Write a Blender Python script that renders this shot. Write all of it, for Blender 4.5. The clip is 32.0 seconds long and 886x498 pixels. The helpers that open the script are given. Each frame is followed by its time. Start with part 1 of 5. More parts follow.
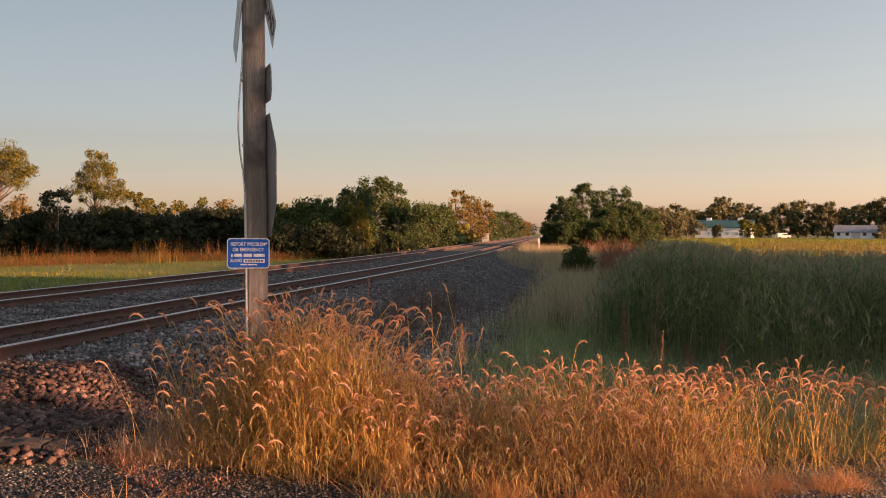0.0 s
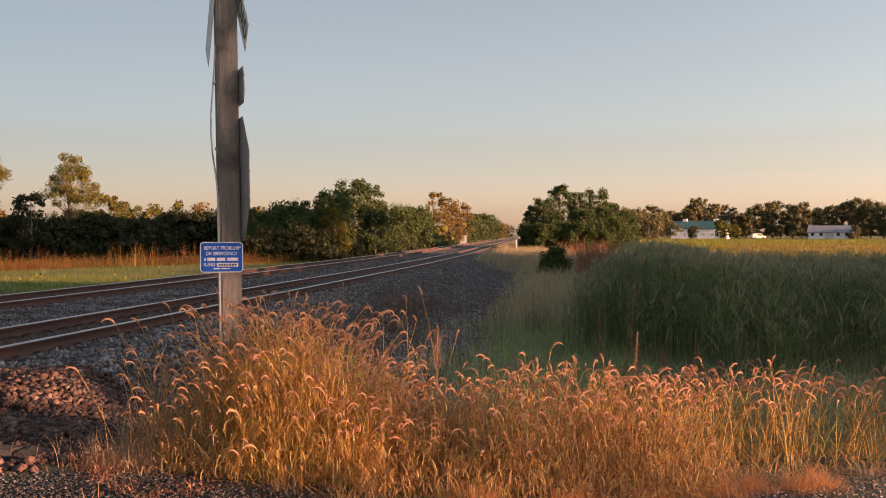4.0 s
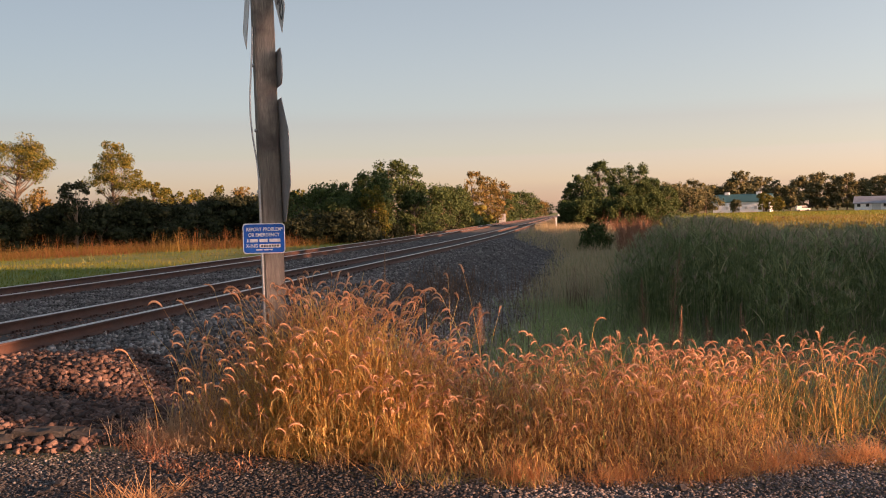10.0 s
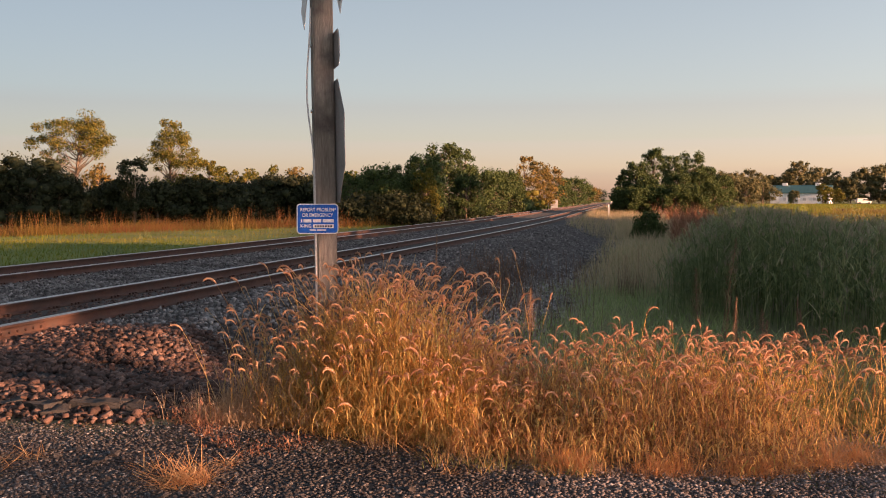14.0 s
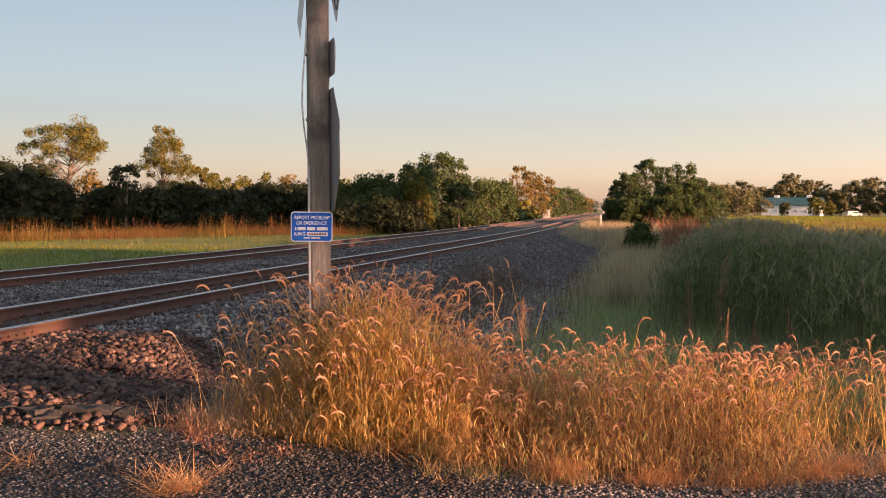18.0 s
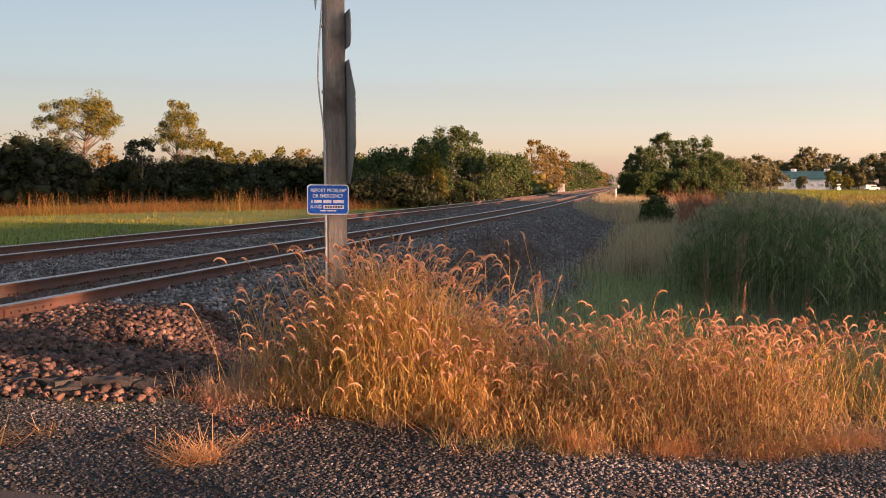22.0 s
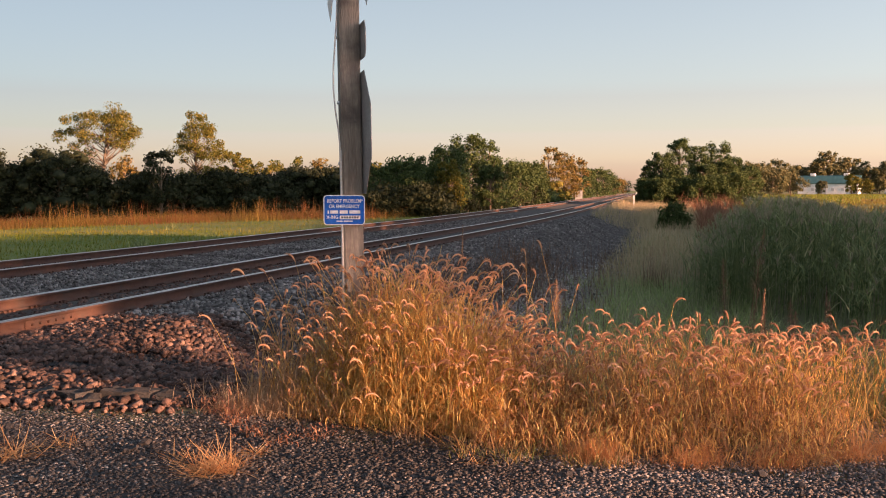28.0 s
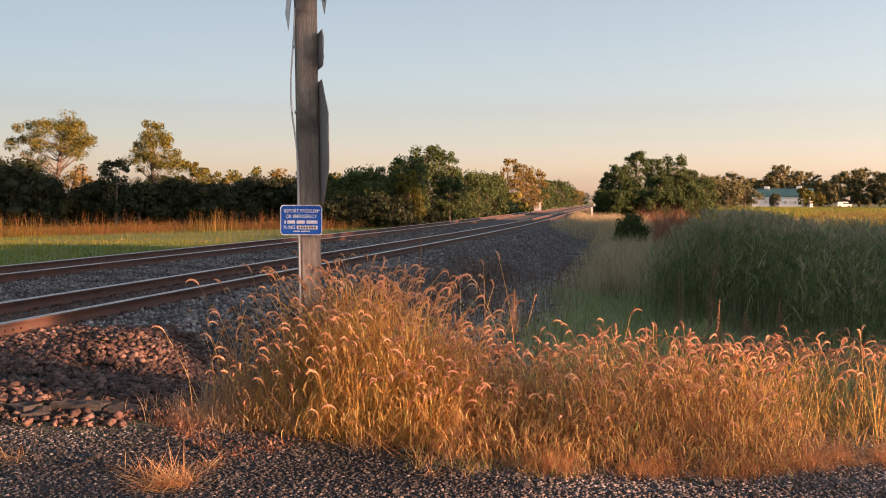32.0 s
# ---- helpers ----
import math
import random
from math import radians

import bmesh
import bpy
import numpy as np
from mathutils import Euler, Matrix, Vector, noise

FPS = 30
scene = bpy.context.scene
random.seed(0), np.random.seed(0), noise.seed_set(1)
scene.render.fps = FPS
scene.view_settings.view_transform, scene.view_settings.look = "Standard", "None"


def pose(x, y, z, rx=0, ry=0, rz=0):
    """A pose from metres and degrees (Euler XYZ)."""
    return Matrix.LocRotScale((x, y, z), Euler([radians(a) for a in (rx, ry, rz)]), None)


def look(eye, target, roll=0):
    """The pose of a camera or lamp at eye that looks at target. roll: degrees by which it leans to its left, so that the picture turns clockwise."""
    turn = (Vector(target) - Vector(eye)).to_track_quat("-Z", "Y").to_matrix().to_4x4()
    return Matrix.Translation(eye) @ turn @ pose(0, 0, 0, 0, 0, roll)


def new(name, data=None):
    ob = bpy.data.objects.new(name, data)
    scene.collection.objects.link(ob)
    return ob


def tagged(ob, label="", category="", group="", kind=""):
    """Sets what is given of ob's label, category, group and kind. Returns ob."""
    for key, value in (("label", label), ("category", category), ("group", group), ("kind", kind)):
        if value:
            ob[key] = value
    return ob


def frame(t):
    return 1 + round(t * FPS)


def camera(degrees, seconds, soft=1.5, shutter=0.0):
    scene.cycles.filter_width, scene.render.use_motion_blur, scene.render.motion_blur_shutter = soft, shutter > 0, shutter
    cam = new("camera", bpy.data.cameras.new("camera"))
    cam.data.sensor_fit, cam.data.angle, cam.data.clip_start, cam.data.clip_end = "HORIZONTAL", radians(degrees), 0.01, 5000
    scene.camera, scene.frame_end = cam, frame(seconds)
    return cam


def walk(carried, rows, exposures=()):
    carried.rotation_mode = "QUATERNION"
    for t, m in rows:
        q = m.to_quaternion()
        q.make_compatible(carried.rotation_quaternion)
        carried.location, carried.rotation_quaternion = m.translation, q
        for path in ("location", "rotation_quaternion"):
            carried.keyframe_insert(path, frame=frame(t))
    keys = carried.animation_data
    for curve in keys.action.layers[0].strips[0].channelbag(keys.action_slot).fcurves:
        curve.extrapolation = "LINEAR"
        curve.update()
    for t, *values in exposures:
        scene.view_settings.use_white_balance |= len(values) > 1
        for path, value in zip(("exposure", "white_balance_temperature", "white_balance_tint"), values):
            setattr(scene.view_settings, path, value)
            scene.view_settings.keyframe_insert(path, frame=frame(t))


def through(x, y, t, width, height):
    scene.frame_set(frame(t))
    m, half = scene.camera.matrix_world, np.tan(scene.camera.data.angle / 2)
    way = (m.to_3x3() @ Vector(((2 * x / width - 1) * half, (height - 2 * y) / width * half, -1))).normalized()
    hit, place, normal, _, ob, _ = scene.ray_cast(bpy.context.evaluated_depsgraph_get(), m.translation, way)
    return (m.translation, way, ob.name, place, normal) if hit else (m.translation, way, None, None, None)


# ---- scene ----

# ---------------------------------------------------------------- camera
cam = camera(50.8, 32.0, soft=1.0)
PATH = [
    (0, 0.017, -0.016, 1.614, 88.98, -0.32, 9.44),
    (0.5, 0.035, -0.019, 1.598, 87.48, -0.17, 10.12),
    (1, 0.052, -0.011, 1.605, 88.26, -0.39, 7.43),
    (1.5, 0.064, -0.011, 1.612, 89.67, -0.15, 6.49),
    (2, 0.066, -0.037, 1.615, 89.49, 0.26, 6.29),
    (2.5, 0.055, -0.025, 1.616, 89.13, 0.18, 7.64),
    (3, 0.056, -0.014, 1.618, 89.32, 0.29, 7.48),
    (3.5, 0.052, -0.025, 1.615, 89.33, 0.08, 7.50),
    (4, 0.041, -0.008, 1.618, 89.12, -0.03, 8.08),
    (4.5, 0.035, -0.007, 1.613, 88.91, 0.12, 9.53),
    (6.5, 0.036, -0.037, 1.616, 89.17, 0.20, 9.99),
    (7, 0.047, -0.058, 1.617, 88.86, 0.24, 10.34),
    (7.5, 0.043, -0.061, 1.618, 89.41, 0.15, 11.14),
    (8, 0.035, -0.045, 1.616, 89.69, 0.36, 10.78),
    (8.5, 0.033, -0.044, 1.617, 90.04, 0.29, 10.70),
    (9, 0.031, -0.030, 1.608, 90.11, 0.85, 11.45),
    (9.5, 0.042, -0.049, 1.611, 89.62, 0.94, 10.03),
    (10, 0.029, -0.001, 1.600, 87.89, 1.20, 10.47),
    (10.5, 0.021, 0.027, 1.602, 87.97, 0.94, 11.84),
    (11, 0.015, 0.029, 1.603, 88.15, 0.55, 11.96),
    (11.5, 0.033, 0.035, 1.603, 87.92, 0.23, 12.88),
    (12, 0.034, 0.026, 1.602, 87.13, 0.67, 12.54),
    (12.5, 0.043, 0.020, 1.598, 86.47, 0.51, 12.00),
    (13, 0.030, -0.000, 1.606, 87.16, -0.19, 12.92),
    (13.5, 0.020, 0.004, 1.603, 86.93, -0.33, 13.57),
    (14, 0.013, 0.014, 1.601, 86.93, -0.11, 13.63),
    (14.5, 0.007, 0.013, 1.598, 86.57, 0.22, 13.54),
    (16.5, 0.010, -0.002, 1.598, 86.70, -0.70, 12.67),
    (17, 0.007, -0.000, 1.599, 87.04, -0.68, 13.09),
    (17.5, 0.004, -0.003, 1.602, 87.68, -0.58, 13.16),
    (18, 0.006, -0.006, 1.602, 87.48, -0.62, 13.17),
    (18.5, 0.002, -0.009, 1.601, 87.33, -0.70, 12.98),
    (19, -0.005, -0.004, 1.601, 87.20, -0.48, 13.94),
    (19.5, -0.009, 0.001, 1.597, 86.87, -0.56, 14.49),
    (20, 0.004, 0.007, 1.600, 86.89, -0.49, 13.64),
    (20.5, -0.004, 0.011, 1.595, 86.95, -0.28, 13.89),
    (21, -0.004, 0.007, 1.594, 86.55, 0.46, 12.71),
    (21.5, -0.015, 0.007, 1.596, 85.90, -0.37, 12.80),
    (22, -0.009, -0.006, 1.591, 85.89, -0.56, 14.04),
    (22.5, -0.006, -0.016, 1.596, 86.16, -0.42, 13.58),
    (23, -0.013, 0.006, 1.593, 86.20, -0.22, 13.88),
    (23.5, -0.003, -0.002, 1.595, 85.97, -0.53, 12.73),
    (24, 0.000, 0.006, 1.593, 86.31, 0.74, 12.81),
    (24.5, -0.000, 0.028, 1.590, 86.01, 1.19, 13.41),
    (26.5, 0.017, 0.001, 1.595, 85.64, 0.54, 13.49),
    (27, 0.019, -0.005, 1.596, 85.74, 0.04, 14.61),
    (27.5, 0.005, -0.006, 1.595, 86.12, -0.02, 14.36),
    (28, -0.000, -0.000, 1.600, 86.39, -0.00, 15.10),
    (28.5, -0.009, 0.007, 1.597, 86.37, 0.12, 15.20),
    (29, -0.012, 0.013, 1.596, 87.00, 0.25, 14.99),
    (29.5, -0.011, 0.005, 1.591, 86.77, 0.36, 14.77),
    (30, -0.004, 0.004, 1.597, 86.89, 0.08, 13.28),
    (30.5, 0.001, 0.020, 1.594, 86.55, -0.26, 12.80),
    (31, 0.002, 0.025, 1.593, 86.75, -0.24, 13.03),
    (31.5, 0.011, 0.022, 1.595, 86.64, -0.33, 13.13),
    (32, 0.006, 0.021, 1.596, 87.07, -0.28, 12.62),
]
EXPOSURES = [(0.0, 1.73, 7150, 27), (1.0, 1.79, 7000, 27), (4.0, 1.81, 7050, 27), (9.0, 1.84, 7000, 27), (13.0, 1.81, 6850, 26), (14.5, 1.87, 6850, 26), (17.0, 2.04, 6800, 25), (32.0, 2.04, 6750, 25)]
walk(cam, [(t, pose(x, y, z, rx, ry, rz)) for t, x, y, z, rx, ry, rz in PATH], EXPOSURES)

# ---------------------------------------------------------------- light
SUN_AZ, SUN_EL = 108.0, 7.2          # degrees clockwise from the track's direction (+Y), and above the horizon

world = bpy.data.worlds.new("sky")
scene.world = world
world.use_nodes = True
wn = world.node_tree
sky = wn.nodes.new("ShaderNodeTexSky")
sky.sky_type, sky.sun_disc = "NISHITA", False
sky.sun_elevation, sky.sun_rotation = radians(SUN_EL), radians(SUN_AZ)
sky.air_density, sky.dust_density, sky.ozone_density = 1.0, 0.5, 2.6
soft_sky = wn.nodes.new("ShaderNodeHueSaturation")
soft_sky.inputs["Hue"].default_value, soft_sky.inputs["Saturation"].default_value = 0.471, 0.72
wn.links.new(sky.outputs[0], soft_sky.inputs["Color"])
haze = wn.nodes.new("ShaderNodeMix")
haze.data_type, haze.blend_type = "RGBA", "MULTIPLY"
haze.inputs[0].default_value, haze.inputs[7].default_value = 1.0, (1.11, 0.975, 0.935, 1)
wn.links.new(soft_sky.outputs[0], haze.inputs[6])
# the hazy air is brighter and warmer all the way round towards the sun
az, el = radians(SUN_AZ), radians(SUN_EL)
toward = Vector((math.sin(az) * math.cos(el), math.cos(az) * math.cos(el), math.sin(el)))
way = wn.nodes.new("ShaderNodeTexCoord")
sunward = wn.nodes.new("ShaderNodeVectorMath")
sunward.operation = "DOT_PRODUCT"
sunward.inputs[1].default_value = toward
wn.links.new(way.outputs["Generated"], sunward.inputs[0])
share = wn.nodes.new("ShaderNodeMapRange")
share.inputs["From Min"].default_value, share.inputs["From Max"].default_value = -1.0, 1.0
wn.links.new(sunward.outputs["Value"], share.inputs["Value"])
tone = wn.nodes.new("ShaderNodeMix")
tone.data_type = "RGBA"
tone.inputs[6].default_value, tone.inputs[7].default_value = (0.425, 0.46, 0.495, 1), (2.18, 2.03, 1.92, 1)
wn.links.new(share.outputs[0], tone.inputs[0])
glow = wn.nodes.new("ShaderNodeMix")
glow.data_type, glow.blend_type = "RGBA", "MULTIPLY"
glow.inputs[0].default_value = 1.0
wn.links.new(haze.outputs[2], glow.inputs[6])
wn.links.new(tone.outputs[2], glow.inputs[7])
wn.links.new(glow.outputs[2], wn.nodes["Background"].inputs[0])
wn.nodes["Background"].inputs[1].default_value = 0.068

sun = new("sun", bpy.data.lights.new("sun", "SUN"))
sun.data.energy, sun.data.angle, sun.data.color = 4.8, radians(0.6), (1.0, 0.55, 0.3)
sun.matrix_world = look(toward * 50, (0, 0, 0))


# ---------------------------------------------------------------- materials
def ramp(nt, src, stops):
    r = nt.nodes.new("ShaderNodeValToRGB")
    els = r.color_ramp.elements
    while len(els) < len(stops):
        els.new(0.5)
    for e, (p, c) in zip(els, stops):
        e.position, e.color = p, (*c, 1)
    nt.links.new(src, r.inputs[0])
    return r.outputs[0]


def tex(nt, scale, detail=4.0, rough=0.55, stretch=(1, 1, 1)):
    co = nt.nodes.new("ShaderNodeTexCoord")
    mp = nt.nodes.new("ShaderNodeMapping")
    mp.inputs["Scale"].default_value = stretch
    n = nt.nodes.new("ShaderNodeTexNoise")
    n.inputs["Scale"].default_value, n.inputs["Detail"].default_value, n.inputs["Roughness"].default_value = scale, detail, rough
    nt.links.new(co.outputs["Object"], mp.inputs[0])
    nt.links.new(mp.outputs[0], n.inputs["Vector"])
    return n.outputs["Fac"]


def mix(nt, fac, a, b, mode="MIX"):
    m = nt.nodes.new("ShaderNodeMix")
    m.data_type, m.blend_type = "RGBA", mode
    for sock, v in ((m.inputs[0], fac), (m.inputs[6], a), (m.inputs[7], b)):
        if isinstance(v, (int, float)):
            sock.default_value = v
        elif isinstance(v, tuple):
            sock.default_value = (*v, 1)
        else:
            nt.links.new(v, sock)
    return m.outputs[2]


def surface(name, c1, c2, scale=8.0, fine=60.0, rough=0.8, metal=0.0, bump=0.3, stretch=(1, 1, 1), stain=None, stain_scale=1.5, depth=0.01):
    """A painted, wooden, earthy or metal surface: two colours by coarse noise, grain by fine noise, stains if any."""
    m = bpy.data.materials.new(name)
    m.use_nodes = True
    nt, b = m.node_tree, m.node_tree.nodes["Principled BSDF"]
    coarse, grain = tex(nt, scale, 4, 0.6, stretch), tex(nt, fine, 3, 0.6, stretch)
    col = ramp(nt, coarse, [(0.35, c1), (0.65, c2)])
    dark = ramp(nt, grain, [(0.3, (0.72, 0.72, 0.72)), (0.7, (1.15, 1.15, 1.15))])
    col = mix(nt, 1.0, col, dark, "MULTIPLY")
    if stain:
        where = ramp(nt, tex(nt, stain_scale, 5, 0.65), [(0.5, (0, 0, 0)), (0.68, (1, 1, 1))])
        col = mix(nt, where, col, stain)
    nt.links.new(col, b.inputs["Base Color"])
    b.inputs["Roughness"].default_value, b.inputs["Metallic"].default_value = rough, metal
    if bump:
        bp = nt.nodes.new("ShaderNodeBump")
        bp.inputs["Strength"].default_value, bp.inputs["Distance"].default_value = bump, depth
        nt.links.new(grain, bp.inputs["Height"])
        nt.links.new(bp.outputs[0], b.inputs["Normal"])
    return m


def leafy(name, stops, through=0.35, rough=0.6, patch=0.0, patch_col=(0.1, 0.1, 0.02), patch_scale=0.4):
    """Leaves, blades and heads: a colour for each piece, light partly passing through."""
    m = bpy.data.materials.new(name)
    m.use_nodes = True
    nt, b = m.node_tree, m.node_tree.nodes["Principled BSDF"]
    geo = nt.nodes.new("ShaderNodeNewGeometry")
    col = ramp(nt, geo.outputs["Random Per Island"], stops)
    if patch:
        where = ramp(nt, tex(nt, patch_scale, 3, 0.5), [(0.45, (0, 0, 0)), (0.6, (patch, patch, patch))])
        col = mix(nt, where, col, patch_col)
    nt.links.new(col, b.inputs["Base Color"])
    b.inputs["Roughness"].default_value = rough
    b.inputs["Specular IOR Level"].default_value = 0.12
    tr = nt.nodes.new("ShaderNodeBsdfTranslucent")
    nt.links.new(col, tr.inputs[0])
    ms = nt.nodes.new("ShaderNodeMixShader")
    ms.inputs[0].default_value = through
    nt.links.new(b.outputs[0], ms.inputs[1])
    nt.links.new(tr.outputs[0], ms.inputs[2])
    nt.links.new(ms.outputs[0], nt.nodes["Material Output"].inputs["Surface"])
    return m


def stony(name, stops, rough=0.85, bump=0.4):
    """Loose stones: a colour for each stone, mottled."""
    m = bpy.data.materials.new(name)
    m.use_nodes = True
    nt, b = m.node_tree, m.node_tree.nodes["Principled BSDF"]
    geo = nt.nodes.new("ShaderNodeNewGeometry")
    col = ramp(nt, geo.outputs["Random Per Island"], stops)
    grain = tex(nt, 90, 3)
    col = mix(nt, 1.0, col, ramp(nt, tex(nt, 0.9, 4, 0.6), [(0.36, (0.45, 0.42, 0.41)), (0.52, (1.0, 1.0, 1.0))]), "MULTIPLY")
    col = mix(nt, 1.0, col, ramp(nt, grain, [(0.3, (0.7, 0.7, 0.7)), (0.7, (1.2, 1.2, 1.2))]), "MULTIPLY")
    nt.links.new(col, b.inputs["Base Color"])
    b.inputs["Roughness"].default_value = rough
    bp = nt.nodes.new("ShaderNodeBump")
    bp.inputs["Strength"].default_value, bp.inputs["Distance"].default_value = bump, 0.004
    nt.links.new(grain, bp.inputs["Height"])
    nt.links.new(bp.outputs[0], b.inputs["Normal"])
    return m


M_SOIL = surface("soil_and_dry_grass", (0.15, 0.13, 0.07), (0.24, 0.21, 0.11), 0.8, 25, 0.95, bump=0.6, stain=(0.14, 0.18, 0.06), stain_scale=0.15, depth=0.03)
M_VERGE = surface("mown_grass", (0.09, 0.135, 0.012), (0.13, 0.16, 0.016), 0.25, 9, 0.95, bump=0.6, stain=(0.12, 0.11, 0.025), stain_scale=0.12, depth=0.05)
M_FIELD = surface("stubble_field", (0.055, 0.1, 0.008), (0.085, 0.105, 0.01), 0.06, 3, 0.95, bump=0.4, stretch=(0.25, 1, 1), stain=(0.17, 0.13, 0.025), stain_scale=0.03, depth=0.05)
M_BED = surface("ballast_fines", (0.036, 0.033, 0.032), (0.061, 0.058, 0.056), 3, 70, 0.95, bump=0.7, stain=(0.036, 0.03, 0.026), stain_scale=0.6, depth=0.02)
M_ROAD = surface("road_fines", (0.031, 0.028, 0.028), (0.052, 0.048, 0.047), 2, 90, 0.95, bump=0.6, stain=(0.068, 0.061, 0.055), stain_scale=0.7, depth=0.012)
M_BALLAST = stony("ballast_stone", [(0.0, (0.029, 0.016, 0.011)), (0.35, (0.069, 0.037, 0.029)), (0.7, (0.113, 0.063, 0.049)), (1.0, (0.184, 0.118, 0.094))])
M_GRAVEL = stony("road_gravel", [(0.0, (0.017, 0.016, 0.018)), (0.45, (0.029, 0.027, 0.029)), (0.9, (0.044, 0.042, 0.043)), (1.0, (0.099, 0.096, 0.096))])
M_PALEGRAVEL = stony("pale_road_gravel", [(0.0, (0.058, 0.05, 0.048)), (0.45, (0.11, 0.096, 0.092)), (0.88, (0.168, 0.147, 0.142)), (1.0, (0.296, 0.277, 0.271))])
M_SLOPE = stony("grey_ballast_stone", [(0.0, (0.037, 0.035, 0.034)), (0.35, (0.087, 0.082, 0.081)), (0.7, (0.145, 0.138, 0.134)), (1.0, (0.26, 0.249, 0.242))])
M_WASH = stony("washed_limestone", [(0.0, (0.14, 0.135, 0.13)), (0.5, (0.3, 0.29, 0.285)), (1.0, (0.52, 0.5, 0.48))])
M_SHOULDER = stony("shoulder_ballast_stone", [(0.0, (0.045, 0.043, 0.042)), (0.35, (0.105, 0.099, 0.098)), (0.7, (0.171, 0.166, 0.162)), (1.0, (0.285, 0.273, 0.267))])
M_RUST = surface("rusty_rail_steel", (0.049, 0.022, 0.015), (0.078, 0.035, 0.023), 6, 60, 0.85, metal=0.0, bump=0.35, stain=(0.041, 0.026, 0.021), stain_scale=3, depth=0.003)
M_HEAD = surface("polished_rail_head", (0.5, 0.48, 0.46), (0.62, 0.6, 0.57), 5, 40, 0.28, metal=1.0, bump=0.05, stretch=(6, 0.2, 1), depth=0.002)
M_TIE = surface("creosoted_tie", (0.035, 0.027, 0.022), (0.09, 0.075, 0.062), 4, 50, 0.95, bump=0.6, stretch=(0.4, 4, 4), depth=0.008)
M_POST = surface("weathered_post", (0.184, 0.155, 0.129), (0.276, 0.239, 0.201), 5, 40, 0.9, bump=0.7, stretch=(5, 5, 0.35), stain=(0.103, 0.086, 0.075), stain_scale=4, depth=0.006)
M_ALU = surface("sign_back_aluminium", (0.30, 0.295, 0.29), (0.38, 0.37, 0.365), 4, 50, 0.55, metal=0.55, bump=0.12, stain=(0.22, 0.2, 0.185), stain_scale=3)
M_RED = surface("red_sign_sheeting", (0.42, 0.02, 0.02), (0.5, 0.03, 0.03), 5, 60, 0.5, bump=0.05)
M_WHITE = surface("white_sign_sheeting", (0.62, 0.62, 0.6), (0.75, 0.75, 0.73), 5, 60, 0.5, bump=0.05, stain=(0.5, 0.48, 0.44), stain_scale=6)
M_BLUE = surface("blue_sign_sheeting", (0.006, 0.085, 0.4), (0.01, 0.11, 0.48), 9, 70, 0.6, bump=0.03)
M_BLUE.node_tree.nodes["Principled BSDF"].inputs["Specular IOR Level"].default_value = 0.15
M_LETTER = surface("white_letter_sheeting", (0.62, 0.64, 0.66), (0.7, 0.71, 0.72), 9, 70, 0.6, bump=0.0)
M_INK = surface("black_ink", (0.02, 0.02, 0.02), (0.03, 0.03, 0.03), 5, 60, 0.6, bump=0.0)
M_WIRE = surface("pale_cable", (0.45, 0.45, 0.44), (0.58, 0.57, 0.55), 6, 60, 0.6, bump=0.1)
M_BARK = surface("bark", (0.09, 0.07, 0.05), (0.17, 0.13, 0.09), 4, 25, 0.95, bump=0.8, stretch=(3, 3, 0.6), depth=0.03)
M_STEEL = surface("galvanised_steel", (0.45, 0.46, 0.47), (0.55, 0.56, 0.57), 5, 50, 0.5, metal=0.6, bump=0.1)
M_SIDING = surface("white_siding", (0.7, 0.72, 0.74), (0.8, 0.81, 0.82), 0.4, 12, 0.7, bump=0.2)
M_GREENROOF = surface("green_metal_roof", (0.04, 0.12, 0.125), (0.055, 0.15, 0.155), 0.3, 6, 0.5, metal=0.2, bump=0.2, stretch=(3, 0.3, 1))
M_GREYROOF = surface("grey_shingle_roof", (0.2, 0.22, 0.26), (0.27, 0.29, 0.33), 0.5, 6, 0.85, bump=0.3)
M_PANE = surface("dark_window", (0.02, 0.025, 0.03), (0.03, 0.035, 0.04), 2, 10, 0.1, bump=0.0)
M_STRAW = leafy("dry_foxtail_blade", [(0.0, (0.396, 0.216, 0.099)), (0.3, (0.7, 0.45, 0.16)), (0.85, (0.84, 0.62, 0.25)), (0.95, (0.504, 0.45, 0.18)), (1.0, (0.324, 0.378, 0.108))], 0.6)
M_REDLEAF = leafy("withered_red_leaf", [(0.0, (0.14, 0.065, 0.042)), (0.6, (0.24, 0.115, 0.075)), (1.0, (0.34, 0.2, 0.12))], 0.35)
M_OLD = leafy("old_brown_leaf", [(0.0, (0.24, 0.115, 0.06)), (0.5, (0.42, 0.24, 0.12)), (0.9, (0.58, 0.38, 0.19)), (1.0, (0.3312, 0.3128, 0.1196))], 0.55)
M_HAY = leafy("flattened_straw", [(0.0, (0.5, 0.24, 0.11)), (0.6, (0.68, 0.4, 0.19)), (1.0, (0.78, 0.55, 0.28))], 0.5)
M_GREENER = leafy("half_green_blade", [(0.0, (0.36, 0.21, 0.1)), (0.45, (0.34, 0.25, 0.11)), (0.75, (0.19, 0.2, 0.075)), (1.0, (0.1, 0.15, 0.045))], 0.5)
M_SEED = leafy("foxtail_head", [(0.0, (0.5, 0.29, 0.18)), (0.5, (0.6, 0.37, 0.24)), (1.0, (0.68, 0.47, 0.32))], 0.6)
